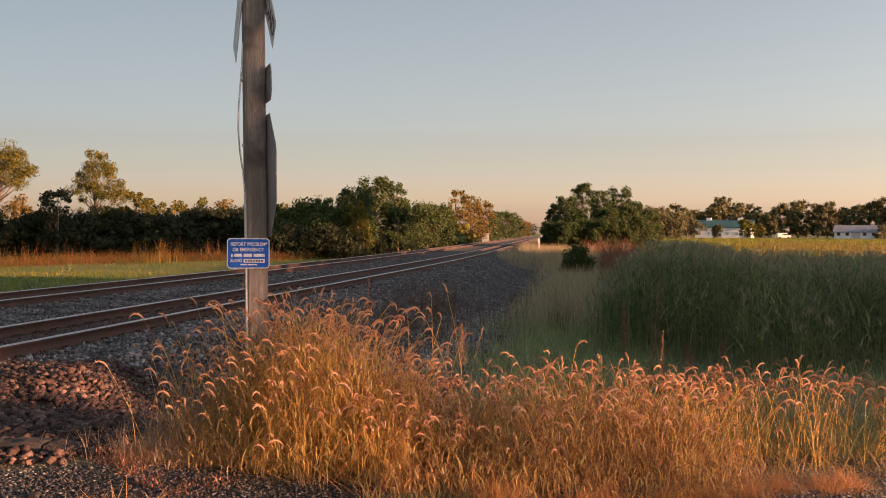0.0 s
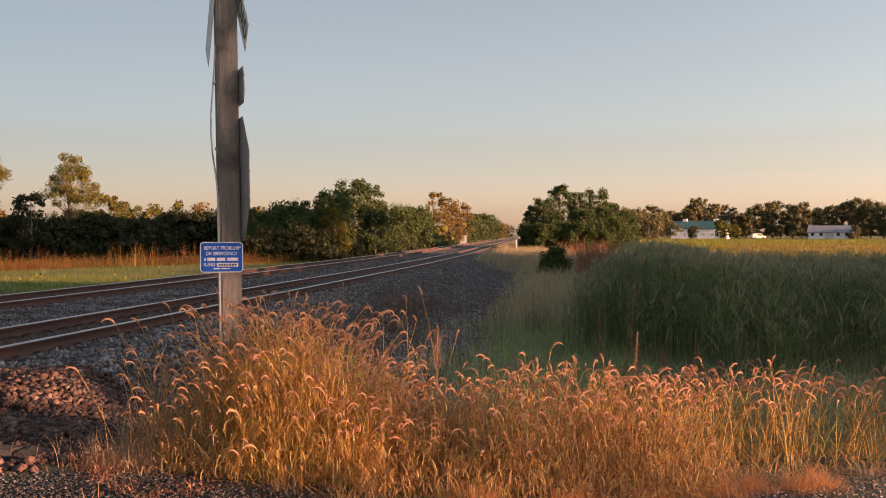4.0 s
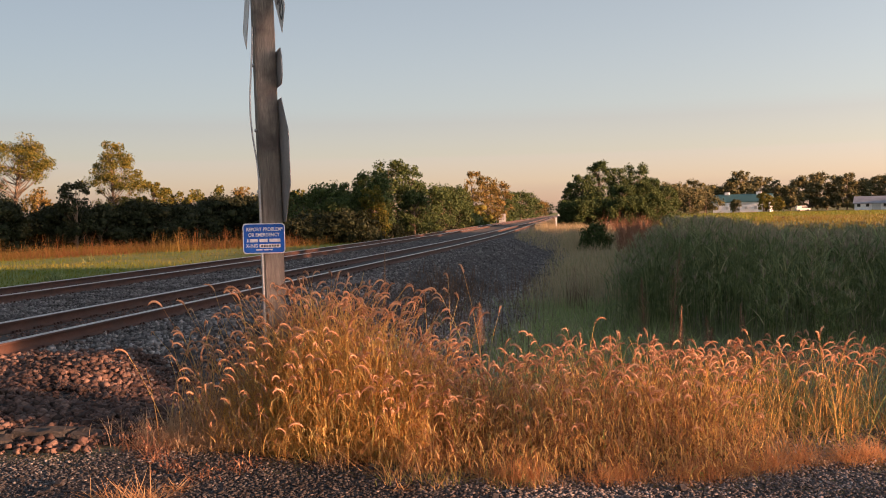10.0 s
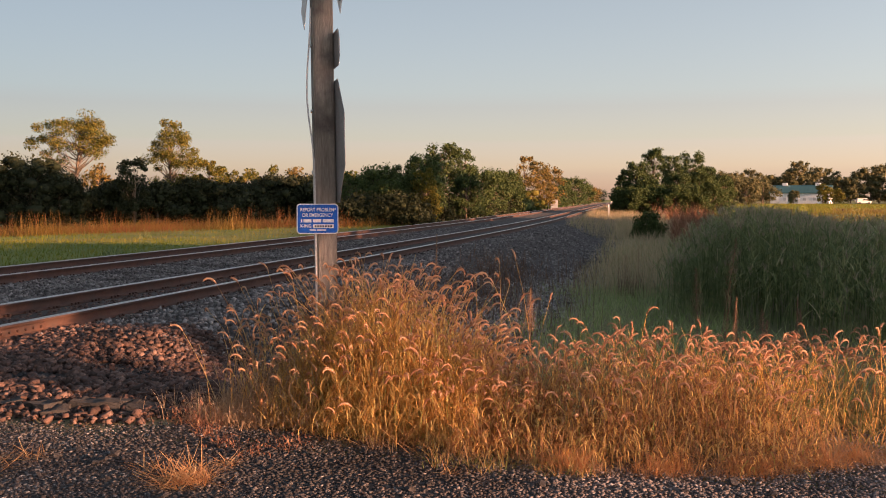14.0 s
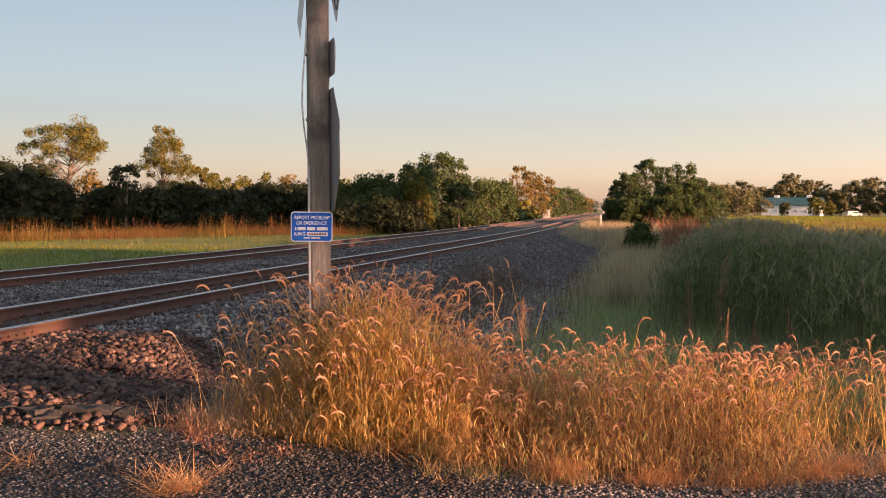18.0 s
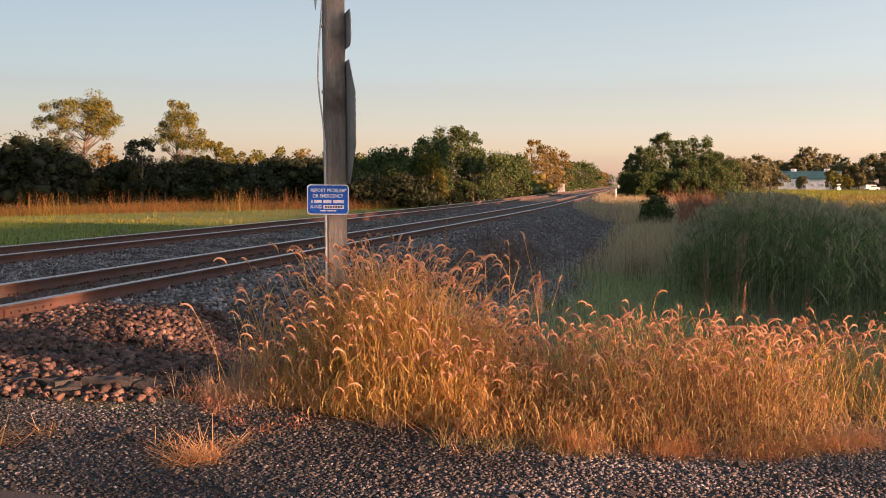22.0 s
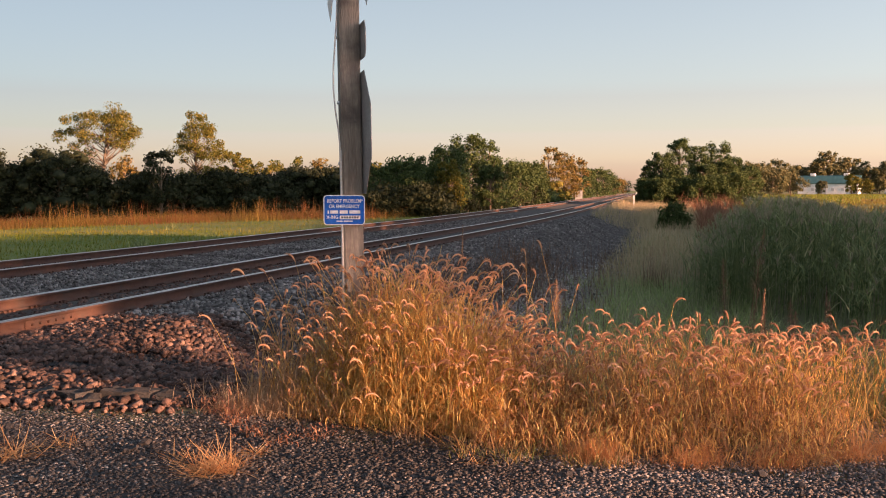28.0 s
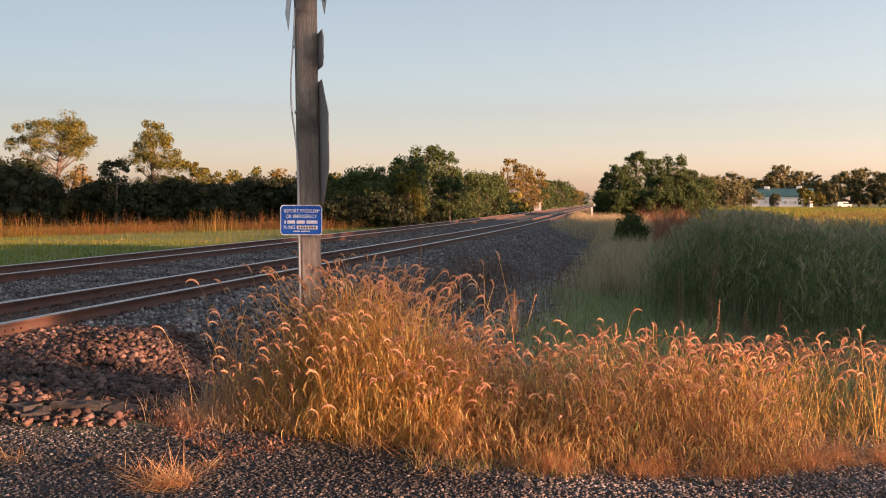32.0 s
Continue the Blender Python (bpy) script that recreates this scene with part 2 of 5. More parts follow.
M_DULL = leafy("dull_dry_grass", [(0.0, (0.32, 0.216, 0.136)), (0.6, (0.448, 0.32, 0.208)), (1.0, (0.528, 0.4, 0.272))], 0.55)
M_FINE = leafy("fine_dry_grass", [(0.0, (0.44, 0.2, 0.09)), (0.6, (0.55, 0.29, 0.14)), (1.0, (0.46, 0.32, 0.15))], 0.5)
M_HAZE = leafy("red_panicle_grass", [(0.0, (0.3, 0.13, 0.08)), (0.6, (0.42, 0.2, 0.12)), (1.0, (0.5, 0.3, 0.17))], 0.5)
M_DOCK = leafy("brown_seed_stalk", [(0.0, (0.16, 0.1, 0.068)), (1.0, (0.36, 0.23, 0.15))], 0.3)
M_REED = leafy("reed_blade", [(0.0, (0.1, 0.145, 0.06)), (0.6, (0.18, 0.23, 0.1)), (0.92, (0.29, 0.33, 0.15)), (1.0, (0.46, 0.42, 0.25))], 0.4)
M_PLUME = leafy("reed_plume", [(0.0, (0.26, 0.22, 0.15)), (1.0, (0.44, 0.38, 0.27))], 0.45)
M_DITCH = leafy("ditch_grass", [(0.0, (0.204, 0.306, 0.093)), (0.6, (0.323, 0.399, 0.162)), (1.0, (0.468, 0.459, 0.264))], 0.5)
M_PINK = leafy("pinkish_seed_grass", [(0.0, (0.26, 0.24, 0.12)), (0.6, (0.4, 0.32, 0.19)), (1.0, (0.48, 0.36, 0.24))], 0.45)
M_BROWNWEED = leafy("withered_weed", [(0.0, (0.09, 0.05, 0.035)), (1.0, (0.2, 0.13, 0.085))], 0.2)
M_FROST = leafy("grey_dead_weed", [(0.0, (0.26, 0.24, 0.21)), (1.0, (0.44, 0.41, 0.36))], 0.35)
M_TALL = leafy("tall_orange_grass", [(0.0, (0.14, 0.088, 0.022)), (0.5, (0.185, 0.122, 0.028)), (1.0, (0.22, 0.14, 0.042))], 0.35, patch=0.9, patch_col=(0.2, 0.08, 0.035), patch_scale=0.12)
M_REDWEED = leafy("reddish_weed", [(0.0, (0.14, 0.065, 0.04)), (0.6, (0.22, 0.1, 0.06)), (1.0, (0.26, 0.16, 0.085))], 0.25)
M_SHORT = leafy("short_green_grass", [(0.0, (0.1, 0.145, 0.015)), (0.7, (0.15, 0.175, 0.022)), (1.0, (0.2, 0.19, 0.035))], 0.4, patch=0.8, patch_col=(0.25, 0.19, 0.05), patch_scale=0.13)
M_STUBBLE = leafy("tan_stubble", [(0.0, (0.17, 0.12, 0.035)), (0.6, (0.22, 0.17, 0.045)), (1.0, (0.15, 0.17, 0.035))], 0.35)
M_REGROW = leafy("field_regrowth", [(0.0, (0.1, 0.15, 0.02)), (0.6, (0.16, 0.18, 0.03)), (1.0, (0.24, 0.19, 0.04))], 0.35)
M_LEAF = leafy("green_leaf", [(0.0, (0.037, 0.057, 0.02)), (0.6, (0.057, 0.087, 0.028)), (1.0, (0.086, 0.11, 0.037))], 0.3)
# darker copy of the green leaf, with shade put into its colour
M_LEAF_SHADED = leafy("shaded_green_leaf", [(0.0, (0.019, 0.0245, 0.0122)), (0.7, (0.0245, 0.0313, 0.0143)), (1.0, (0.0299, 0.0367, 0.0163))], 0.1)
# olive leaf for far trees, paled in its own colour to imitate haze
M_FAR = leafy("haze_paled_olive_leaf", [(0.0, (0.085, 0.09, 0.042)), (0.6, (0.12, 0.118, 0.056)), (1.0, (0.15, 0.135, 0.065))], 0.4)
M_LEAFY = leafy("yellowing_leaf", [(0.0, (0.062, 0.075, 0.017)), (0.5, (0.112, 0.112, 0.022)), (1.0, (0.185, 0.145, 0.03))], 0.35)
M_LEAFO = leafy("orange_autumn_leaf", [(0.0, (0.09, 0.085, 0.025)), (0.5, (0.16, 0.115, 0.032)), (1.0, (0.2, 0.13, 0.045))], 0.35)


# ---------------------------------------------------------------- mesh tools
rng = np.random.default_rng(7)


def part(name, bm, material, parent, label=""):
    me = bpy.data.meshes.new(name)
    bm.to_mesh(me)
    bm.free()
    me.materials.append(material)
    ob = new(name, me)
    ob.parent = parent
    if label:
        ob["label"] = label
    return ob


def thing(name, at, rz=0.0, label="", category="", group="", kind=""):
    ob = new(name)
    ob.empty_display_size = 0.2
    ob.matrix_world = pose(*at, 0, 0, rz)
    return tagged(ob, label, category, group, kind)


def bulk(name, pieces, materials, parent=None, smooth=False):
    """One mesh out of arrays: pieces are (vertices, faces of one size, material's index)."""
    off = 0
    vs, loops, starts, mats = [], [], [], []
    at = 0
    for v, f, mi in pieces:
        v, f = np.asarray(v, np.float32).reshape(-1, 3), np.asarray(f, np.int64)
        if not len(f):
            continue
        vs.append(v)
        loops.append((f + off).ravel())
        starts.append(at + np.arange(len(f)) * f.shape[1])
        mats.append(np.full(len(f), mi, np.int32))
        at += f.size
        off += len(v)
    vs, loops, starts, mats = (np.concatenate(a) for a in (vs, loops, starts, mats))
    me = bpy.data.meshes.new(name)
    me.vertices.add(len(vs))
    me.vertices.foreach_set("co", vs.ravel())
    me.loops.add(len(loops))
    me.loops.foreach_set("vertex_index", loops.astype(np.int32))
    me.polygons.add(len(starts))
    me.polygons.foreach_set("loop_start", starts.astype(np.int32))
    for m in materials:
        me.materials.append(m)
    me.polygons.foreach_set("material_index", mats)
    if smooth:
        me.polygons.foreach_set("use_smooth", np.ones(len(starts), bool))
    me.update(calc_edges=True)
    me.validate()
    ob = new(name, me)
    ob.parent = parent
    return ob


def tubes(paths, radii, sides=3):
    """Tapered tubes along many paths (n, m, 3) with radii (n, m)."""
    paths, radii = np.asarray(paths, float), np.asarray(radii, float)
    n, m, _ = paths.shape
    d = np.gradient(paths, axis=1)
    d /= np.linalg.norm(d, axis=2, keepdims=True) + 1e-9
    ref = np.where(np.abs(d[..., 2:3]) > 0.9, np.array([1.0, 0, 0]), np.array([0, 0, 1.0]))
    u = np.cross(d, ref)
    u /= np.linalg.norm(u, axis=2, keepdims=True) + 1e-9
    w = np.cross(d, u)
    a = np.arange(sides) * 2 * np.pi / sides
    ring = u[:, :, None] * np.cos(a)[:, None] + w[:, :, None] * np.sin(a)[:, None]
    v = paths[:, :, None] + ring * radii[:, :, None, None]
    i, j, k = np.meshgrid(np.arange(n), np.arange(m - 1), np.arange(sides), indexing="ij")
    k2 = (k + 1) % sides
    base = (i * m + j) * sides
    f = np.stack([base + k, base + k2, base + sides + k2, base + sides + k], -1).reshape(-1, 4)
    return v.reshape(-1, 3), f


def ribbons(paths, widths, side):
    """Flat blades along many paths; side (n, 3) is the way across each blade."""
    paths, widths, side = np.asarray(paths, float), np.asarray(widths, float), np.asarray(side, float)
    n, m, _ = paths.shape
    h = side[:, None] * widths[..., None] / 2
    v = np.stack([paths - h, paths + h], 2)
    i, j = np.meshgrid(np.arange(n), np.arange(m - 1), indexing="ij")
    b = (i * m + j) * 2
    f = np.stack([b, b + 1, b + 3, b + 2], -1).reshape(-1, 4)
    return v.reshape(-1, 3), f


def arcs(base, az, length, lean, bend, m=5):
    """Paths that start at base, lean from the upright towards az and bend on by bend (radians) along their length."""
    s = np.linspace(0, 1, m)
    ang = lean[:, None] + bend[:, None] * s ** 1.5
    step = length[:, None] / (m - 1)
    mid = (ang[:, 1:] + ang[:, :-1]) / 2
    r = np.concatenate([np.zeros((len(az), 1)), np.cumsum(np.sin(mid) * step, 1)], 1)
    z = np.concatenate([np.zeros((len(az), 1)), np.cumsum(np.cos(mid) * step, 1)], 1)
    return base[:, None] + np.stack([r * np.sin(az)[:, None], r * np.cos(az)[:, None], z], -1)


def blades(base, length, width, lean=(0.1, 0.5), bend=(0.3, 1.2), m=4, az=None):
    """Grass blades: tapered ribbons that arch over."""
    n = len(base)
    az = rng.uniform(0, 2 * np.pi, n) if az is None else az
    p = arcs(base, az, length, rng.uniform(*lean, n), rng.uniform(*bend, n), m)
    taper = np.linspace(1, 0.06, m) ** 0.7
    turn = az + rng.uniform(-0.6, 0.6, n)
    side = np.stack([np.cos(turn), -np.sin(turn), np.zeros(n)], -1)
    return ribbons(p, width[:, None] * taper, side)


t_ = (1 + 5 ** 0.5) / 2
ICO_V = np.array([(-1, t_, 0), (1, t_, 0), (-1, -t_, 0), (1, -t_, 0), (0, -1, t_), (0, 1, t_), (0, -1, -t_), (0, 1, -t_), (t_, 0, -1), (t_, 0, 1), (-t_, 0, -1), (-t_, 0, 1)]) / 1.9
ICO_F = np.array([(0, 11, 5), (0, 5, 1), (0, 1, 7), (0, 7, 10), (0, 10, 11), (1, 5, 9), (5, 11, 4), (11, 10, 2), (10, 7, 6), (7, 1, 8), (3, 9, 4), (3, 4, 2), (3, 2, 6), (3, 6, 8), (3, 8, 9), (4, 9, 5), (2, 4, 11), (6, 2, 10), (8, 6, 7), (9, 8, 1)])


OCT_V = np.array([(1, 0, 0), (-1, 0, 0), (0, 1, 0), (0, -1, 0), (0, 0, 1), (0, 0, -1)]) * 1.15
OCT_F = np.array([(0, 2, 4), (2, 1, 4), (1, 3, 4), (3, 0, 4), (2, 0, 5), (1, 2, 5), (3, 1, 5), (0, 3, 5)])


CUBE_V = np.array([(x, y, z) for x in (-1, 1) for y in (-1, 1) for z in (-1, 1)]) * 0.66
CUBE_F = np.array([(0, 1, 3), (0, 3, 2), (4, 6, 7), (4, 7, 5), (0, 4, 5), (0, 5, 1), (2, 3, 7), (2, 7, 6), (0, 2, 6), (0, 6, 4), (1, 5, 7), (1, 7, 3)])


def stones(xyz, size, small=False, flat=0.8):
    """Broken stones: jittered, squashed and turned."""
    n = len(xyz)
    sv, sf = (OCT_V, OCT_F) if small else (CUBE_V, CUBE_F)
    v = sv[None] * rng.uniform(0.6, 1.25, (n, len(sv), 3)) * rng.uniform(0.5, 1.2, (n, 1, 3))
    q = rng.normal(size=(n, 4))
    q /= np.linalg.norm(q, axis=1, keepdims=True)
    w, x, y, z = q.T
    r = np.stack([1 - 2 * (y * y + z * z), 2 * (x * y - z * w), 2 * (x * z + y * w), 2 * (x * y + z * w), 1 - 2 * (x * x + z * z), 2 * (y * z - x * w),
                  2 * (x * z - y * w), 2 * (y * z + x * w), 1 - 2 * (x * x + y * y)], -1).reshape(n, 3, 3)
    v = np.einsum("nij,nkj->nki", r, v) * (size / 2)[:, None, None]
    v[..., 2] *= flat
    f = sf[None] + (np.arange(n) * len(sv))[:, None, None]
    return (v + xyz[:, None]).reshape(-1, 3), f.reshape(-1, 3)


def box(bm, x0, x1, y0, y1, z0, z1, bevel=0.0, m=None):
    r = bmesh.ops.create_cube(bm, size=1.0, matrix=Matrix.Translation(((x0 + x1) / 2, (y0 + y1) / 2, (z0 + z1) / 2)) @ Matrix.Diagonal((x1 - x0, y1 - y0, z1 - z0, 1)))
    if bevel:
        es = list({e for v in r["verts"] for e in v.link_edges})
        b = bmesh.ops.bevel(bm, geom=es, offset=bevel, segments=2, affect="EDGES")
        if m is not None:
            bmesh.ops.transform(bm, matrix=m, verts=list({v for f in b["faces"] for v in f.verts} | {v for v in r["verts"] if v.is_valid}))
    elif m is not None:
        bmesh.ops.transform(bm, matrix=m, verts=r["verts"])
    return bm


def slab(outline, thick, m):
    """A plate: an outline in its own x, z plane, thick along y, placed by m."""
    bm = bmesh.new()
    f = bm.faces.new([bm.verts.new((x, -thick / 2, z)) for x, z in outline])
    g = bmesh.ops.extrude_face_region(bm, geom=[f])
    bmesh.ops.translate(bm, vec=(0, thick, 0), verts=[e for e in g["geom"] if isinstance(e, bmesh.types.BMVert)])
    bmesh.ops.recalc_face_normals(bm, faces=bm.faces[:])
    bmesh.ops.transform(bm, matrix=m, verts=bm.verts[:])
    return bm


def lettering(name, words, height, m, material, parent, spread=1.0):
    """Words as a thin mesh that faces -y before m."""
    cu = bpy.data.curves.new(name, "FONT")
    cu.body, cu.size, cu.align_x, cu.align_y, cu.extrude, cu.offset = words, height * 1.42, "CENTER", "CENTER", 0.0006, height * 0.022
    cu.space_character = spread
    tmp = new(name, cu)
    bpy.context.view_layer.update()
    me = bpy.data.meshes.new_from_object(tmp.evaluated_get(bpy.context.evaluated_depsgraph_get()))
    bpy.data.objects.remove(tmp)
    me.transform(m @ pose(0, 0, 0, 90))
    me.materials.clear()
    me.materials.append(material)
    ob = new(name, me)
    ob.parent = parent
    return ob


def bearing(deg, dist, z=0.0):
    return (math.sin(radians(deg)) * dist, math.cos(radians(deg)) * dist, z)


# ---------------------------------------------------------------- ground
RAILS = (-7.45, -8.95, -12.35, -13.85)      # the four rails' places across, near track first
RAIL_TOP = 0.14


def bend(y):
    """The line curves gently to the left from 35 m on."""
    y = np.asarray(y, float)
    return np.where(y < 35, 0.0, np.where(y < 75, -0.045 * (y - 35) ** 2 / 80, -0.045 * (y - 55)))


def ease(x, a, b):
    t = np.clip((np.asarray(x, float) - a) / (b - a), 0, 1)
    return t * t * (3 - 2 * t)


def height(x, y):
    """The lie of the land: road and track bed level, a ditch beside the track, fields a little lower."""
    x, y = np.asarray(x, float), np.asarray(y, float)
    s = x - bend(y)
    along = ease(y, 6.6, 11.0)
    right = (-0.95 * ease(s, -6.0, -3.6) + 0.35 * ease(s, -1.0, 4.0)) * (1 - 0.75 * ease(y, 42, 85)) + 0.25 * ease(s, 14, 22)
    left = -0.32 * ease(-s, 15.2, 16.6) - 0.98 * ease(-s, 18, 62) + 0.1 * ease(-s, 60, 90)
    z = np.where(s > -11, right * along, left * ease(np.abs(y), 4, 12))
    return z - 0.055 * (ease(s, -17.2, -16.2) * (1 - ease(s, -6.8, -5.6)))


def spaced(lo, hi, near, n):
    """n values from lo to hi, close together round near."""
    t = np.linspace(-1, 1, n)
    u = np.sign(t) * np.abs(t) ** 4
    return np.where(u < 0, near + u * (near - lo), near + u * (hi - near))


gx, gy = spaced(-2500, 2500, -4, 170), spaced(-1500, 4500, 9, 170)
GX, GY = np.meshgrid(gx, gy, indexing="ij")
GZ = height(GX, GY)
ii, jj = np.meshgrid(np.arange(169), np.arange(169), indexing="ij")
b = ii * 170 + jj
GF = np.stack([b, b + 170, b + 171, b + 1], -1).reshape(-1, 4)
fx, fy = GX[:-1, :-1].ravel(), GY[:-1, :-1].ravel()
zone = np.zeros(len(GF), np.int32)
sx = fx - bend(fy)
zone[(sx < -15.9)] = 1
zone[(sx > 3.5) & (fy > 55)] = 2


def sheet(name, x0, x1, y0, y1, nx, ny, lift, material, follow=True, ragged=0.0):
    """A strip of ground cover that follows the land."""
    X, Y = np.meshgrid(np.linspace(x0, x1, nx), np.linspace(y0, y1, ny), indexing="ij")
    Xw = X + (bend(Y) if follow else 0)
    Z = height(Xw, Y) + lift
    if ragged:
        edge = np.zeros_like(Z)
        edge[:, [0, -1]] = 1
        edge[[0, -1]] = 1
        Z = Z - edge * (lift + 0.05)
    i, j = np.meshgrid(np.arange(nx - 1), np.arange(ny - 1), indexing="ij")
    q = i * ny + j
    f = np.stack([q, q + ny, q + ny + 1, q + 1], -1).reshape(-1, 4)
    return bulk(name, [(np.stack([Xw, Y, Z], -1).reshape(-1, 3), f, 0)], [material], smooth=True)


GV = np.stack([GX, GY, GZ], -1).reshape(-1, 3)
me = bpy.data.meshes.new("ground")
me.from_pydata(GV.tolist(), [], GF.tolist())
for m in (M_SOIL, M_VERGE, M_FIELD):
    me.materials.append(m)
me.polygons.foreach_set("material_index", zone)
me.shade_smooth()
ground = tagged(new("ground", me), "flat farmland with dry grass, mown verge and stubble", "ground", kind="structure")
bed = tagged(sheet("track_bed", -15.7, -2.9, 5.6, 420, 40, 300, 0.012, M_BED, ragged=1), "grey crushed-stone bed under the railway tracks", "track bed", kind="structure")
road = tagged(sheet("road", -30, 40, -6.5, 5.7, 120, 40, 0.012, M_ROAD, follow=False, ragged=1), "pale gravel road leading up to the level crossing", "road", kind="structure")


# ---------------------------------------------------------------- tracks

def spot(deg, dist, sink=0.0):
    """A place on the ground at that bearing and distance from the crossing's edge."""
    x, y, _ = bearing(deg, dist)
    return (x, y, float(height(x, y)) - sink)


HALF = [(0.07, 0), (0.07, 0.012), (0.02, 0.03), (0.009, 0.05), (0.009, 0.12), (0.033, 0.138), (0.036, 0.15), (0.036, 0.166), (0.03, 0.178)]
PROFILE = np.array(HALF + [(-x, z) for x, z in HALF[::-1]])


def rail_mesh(off, y0, y1, parent):
    """One rail: foot, web and head, worn bright on top."""
    ys = np.concatenate([np.linspace(y0, 34, 12), np.arange(36, 76, 2.0), np.linspace(78, y1, 60)])
    xs = off + bend(ys)
    v = np.stack([xs[:, None] + PROFILE[:, 0], np.repeat(ys[:, None], len(PROFILE), 1), np.repeat(PROFILE[None, :, 1] + RAIL_TOP - 0.178, len(ys), 0)], -1).reshape(-1, 3)
    k = len(PROFILE)
    i, j = np.meshgrid(np.arange(len(ys) - 1), np.arange(k), indexing="ij")
    j2 = (j + 1) % k
    f = np.stack([i * k + j, i * k + j2, (i + 1) * k + j2, (i + 1) * k + j], -1).reshape(-1, 4)
    top = (j == 8).ravel() | (j == 7).ravel() | (j == 9).ravel()
    return bulk("rail", [(v, f[~top], 0), (v, f[top], 1)], [M_RUST, M_HEAD], parent)


def joint_bar(x, y, parent):
    """A splice bar with its bolts on the rail's web."""
    bm = bmesh.new()
    box(bm, x + 0.012, x + 0.03, y - 0.45, y + 0.45, RAIL_TOP - 0.145, RAIL_TOP - 0.055, 0.006)
    bar = part("joint_bar", bm, M_RUST, parent, "rusty splice bar bolted to the rail")
    for k in range(6):
        bm = bmesh.new()
        bmesh.ops.create_cone(bm, cap_ends=True, segments=6, radius1=0.017, radius2=0.015, depth=0.03,
                              matrix=Matrix.Translation((x + 0.043, y - 0.35 + 0.14 * k, RAIL_TOP - 0.1)) @ pose(0, 0, 0, 0, 90))
        part("bolt", bm, M_RUST, bar)


bm = bmesh.new()
box(bm, -1.3, 1.3, -0.11, 0.11, -0.17, 0, 0.012)
TIE = bpy.data.meshes.new("tie")
bm.to_mesh(TIE)
bm.free()
TIE.materials.append(M_TIE)
bm = bmesh.new()
box(bm, -0.17, 0.17, -0.09, 0.09, 0, 0.016, 0.003)
for sx_, sy_ in ((-0.085, 0.05), (0.085, -0.05), (0.085, 0.05)):
    box(bm, sx_ - 0.018, sx_ + 0.018, sy_ - 0.012, sy_ + 0.012, 0.014, 0.05)
PLATE = bpy.data.meshes.new("tie_plate")
bm.to_mesh(PLATE)
bm.free()
PLATE.materials.append(M_RUST)
bm = bmesh.new()
box(bm, 0.0, 0.05, -0.03, 0.03, -0.02, 0.035, 0.006)
ANCHOR = bpy.data.meshes.new("rail_anchor")
bm.to_mesh(ANCHOR)
bm.free()
ANCHOR.materials.append(M_RUST)


def piece(name, mesh, parent, m):
    ob = new(name, mesh)
    ob.parent = parent
    ob.matrix_local = m
    return ob


def track(pair, label, ties, seed):
    r = random.Random(seed)
    base = RAIL_TOP - 0.178
    tr = thing("railway_track", (0, 0, 0), 0, label, "railway track", "railway tracks")
    for off in pair:
        rail_mesh(off, 5.8, 430, tr)
    mid = sum(pair) / 2
    y = 6.2
    for k in range(ties):
        x = mid + float(bend(y))
        piece("tie", TIE, tr, pose(x + r.uniform(-0.03, 0.03), y, base - 0.016 + r.uniform(-0.008, 0.0), 0, 0, r.uniform(-0.8, 0.8)))
        if k < 46:
            for off in pair:
                piece("tie_plate", PLATE, tr, pose(off + float(bend(y)), y, base - 0.016))
                inner = 0.0 if off == pair[1] else 180.0
                piece("rail_anchor", ANCHOR, tr, pose(off + float(bend(y)) + (0.05 if inner == 0 else -0.05), y + 0.15, base, 0, 0, inner))
        y += 0.53
    return tr


near_track = track(RAILS[:2], "rusty steel rails on dark ties in grey ballast", 130, 3)
far_track = track(RAILS[2:], "second line of rusty steel rails on dark ties", 110, 4)
joint_bar(RAILS[0], 9.5, near_track)


# ---------------------------------------------------------------- loose stones
def scatter(n, x0, x1, y0, y1):
    return np.stack([rng.uniform(x0, x1, n), rng.uniform(y0, y1, n)], -1)


def mound(n, cx, cy, sx_, sy_):
    return np.stack([rng.normal(cx, sx_, n), rng.normal(cy, sy_, n)], -1)


def on_land(xy, sink=0.0):
    return np.column_stack([xy, height(xy[:, 0], xy[:, 1]) + sink])


def stone_field(name, xy, lo, hi, material, label, lift=0.012, small=False, flat=0.8, proud=0.6):
    size = lo + (hi - lo) * rng.random(len(xy)) ** 2
    p = on_land(xy)
    p[:, 2] += lift + size * rng.uniform(0.05, proud if not small else 0.3, len(xy))
    v, f = stones(p, size, small, flat)
    return tagged(bulk(name, [(v, f, 0)], [material]), label, "gravel", kind="stuff")


def ragged_edge(xy, edge, blur=0.25):
    """Keeps points up to a ragged line in y that varies along x."""
    line = edge(xy[:, 0]) + rng.normal(0, blur, len(xy)) + 0.25 * np.sin(xy[:, 0] * 1.7) + 0.12 * np.sin(xy[:, 0] * 4.1 + 1)
    return line


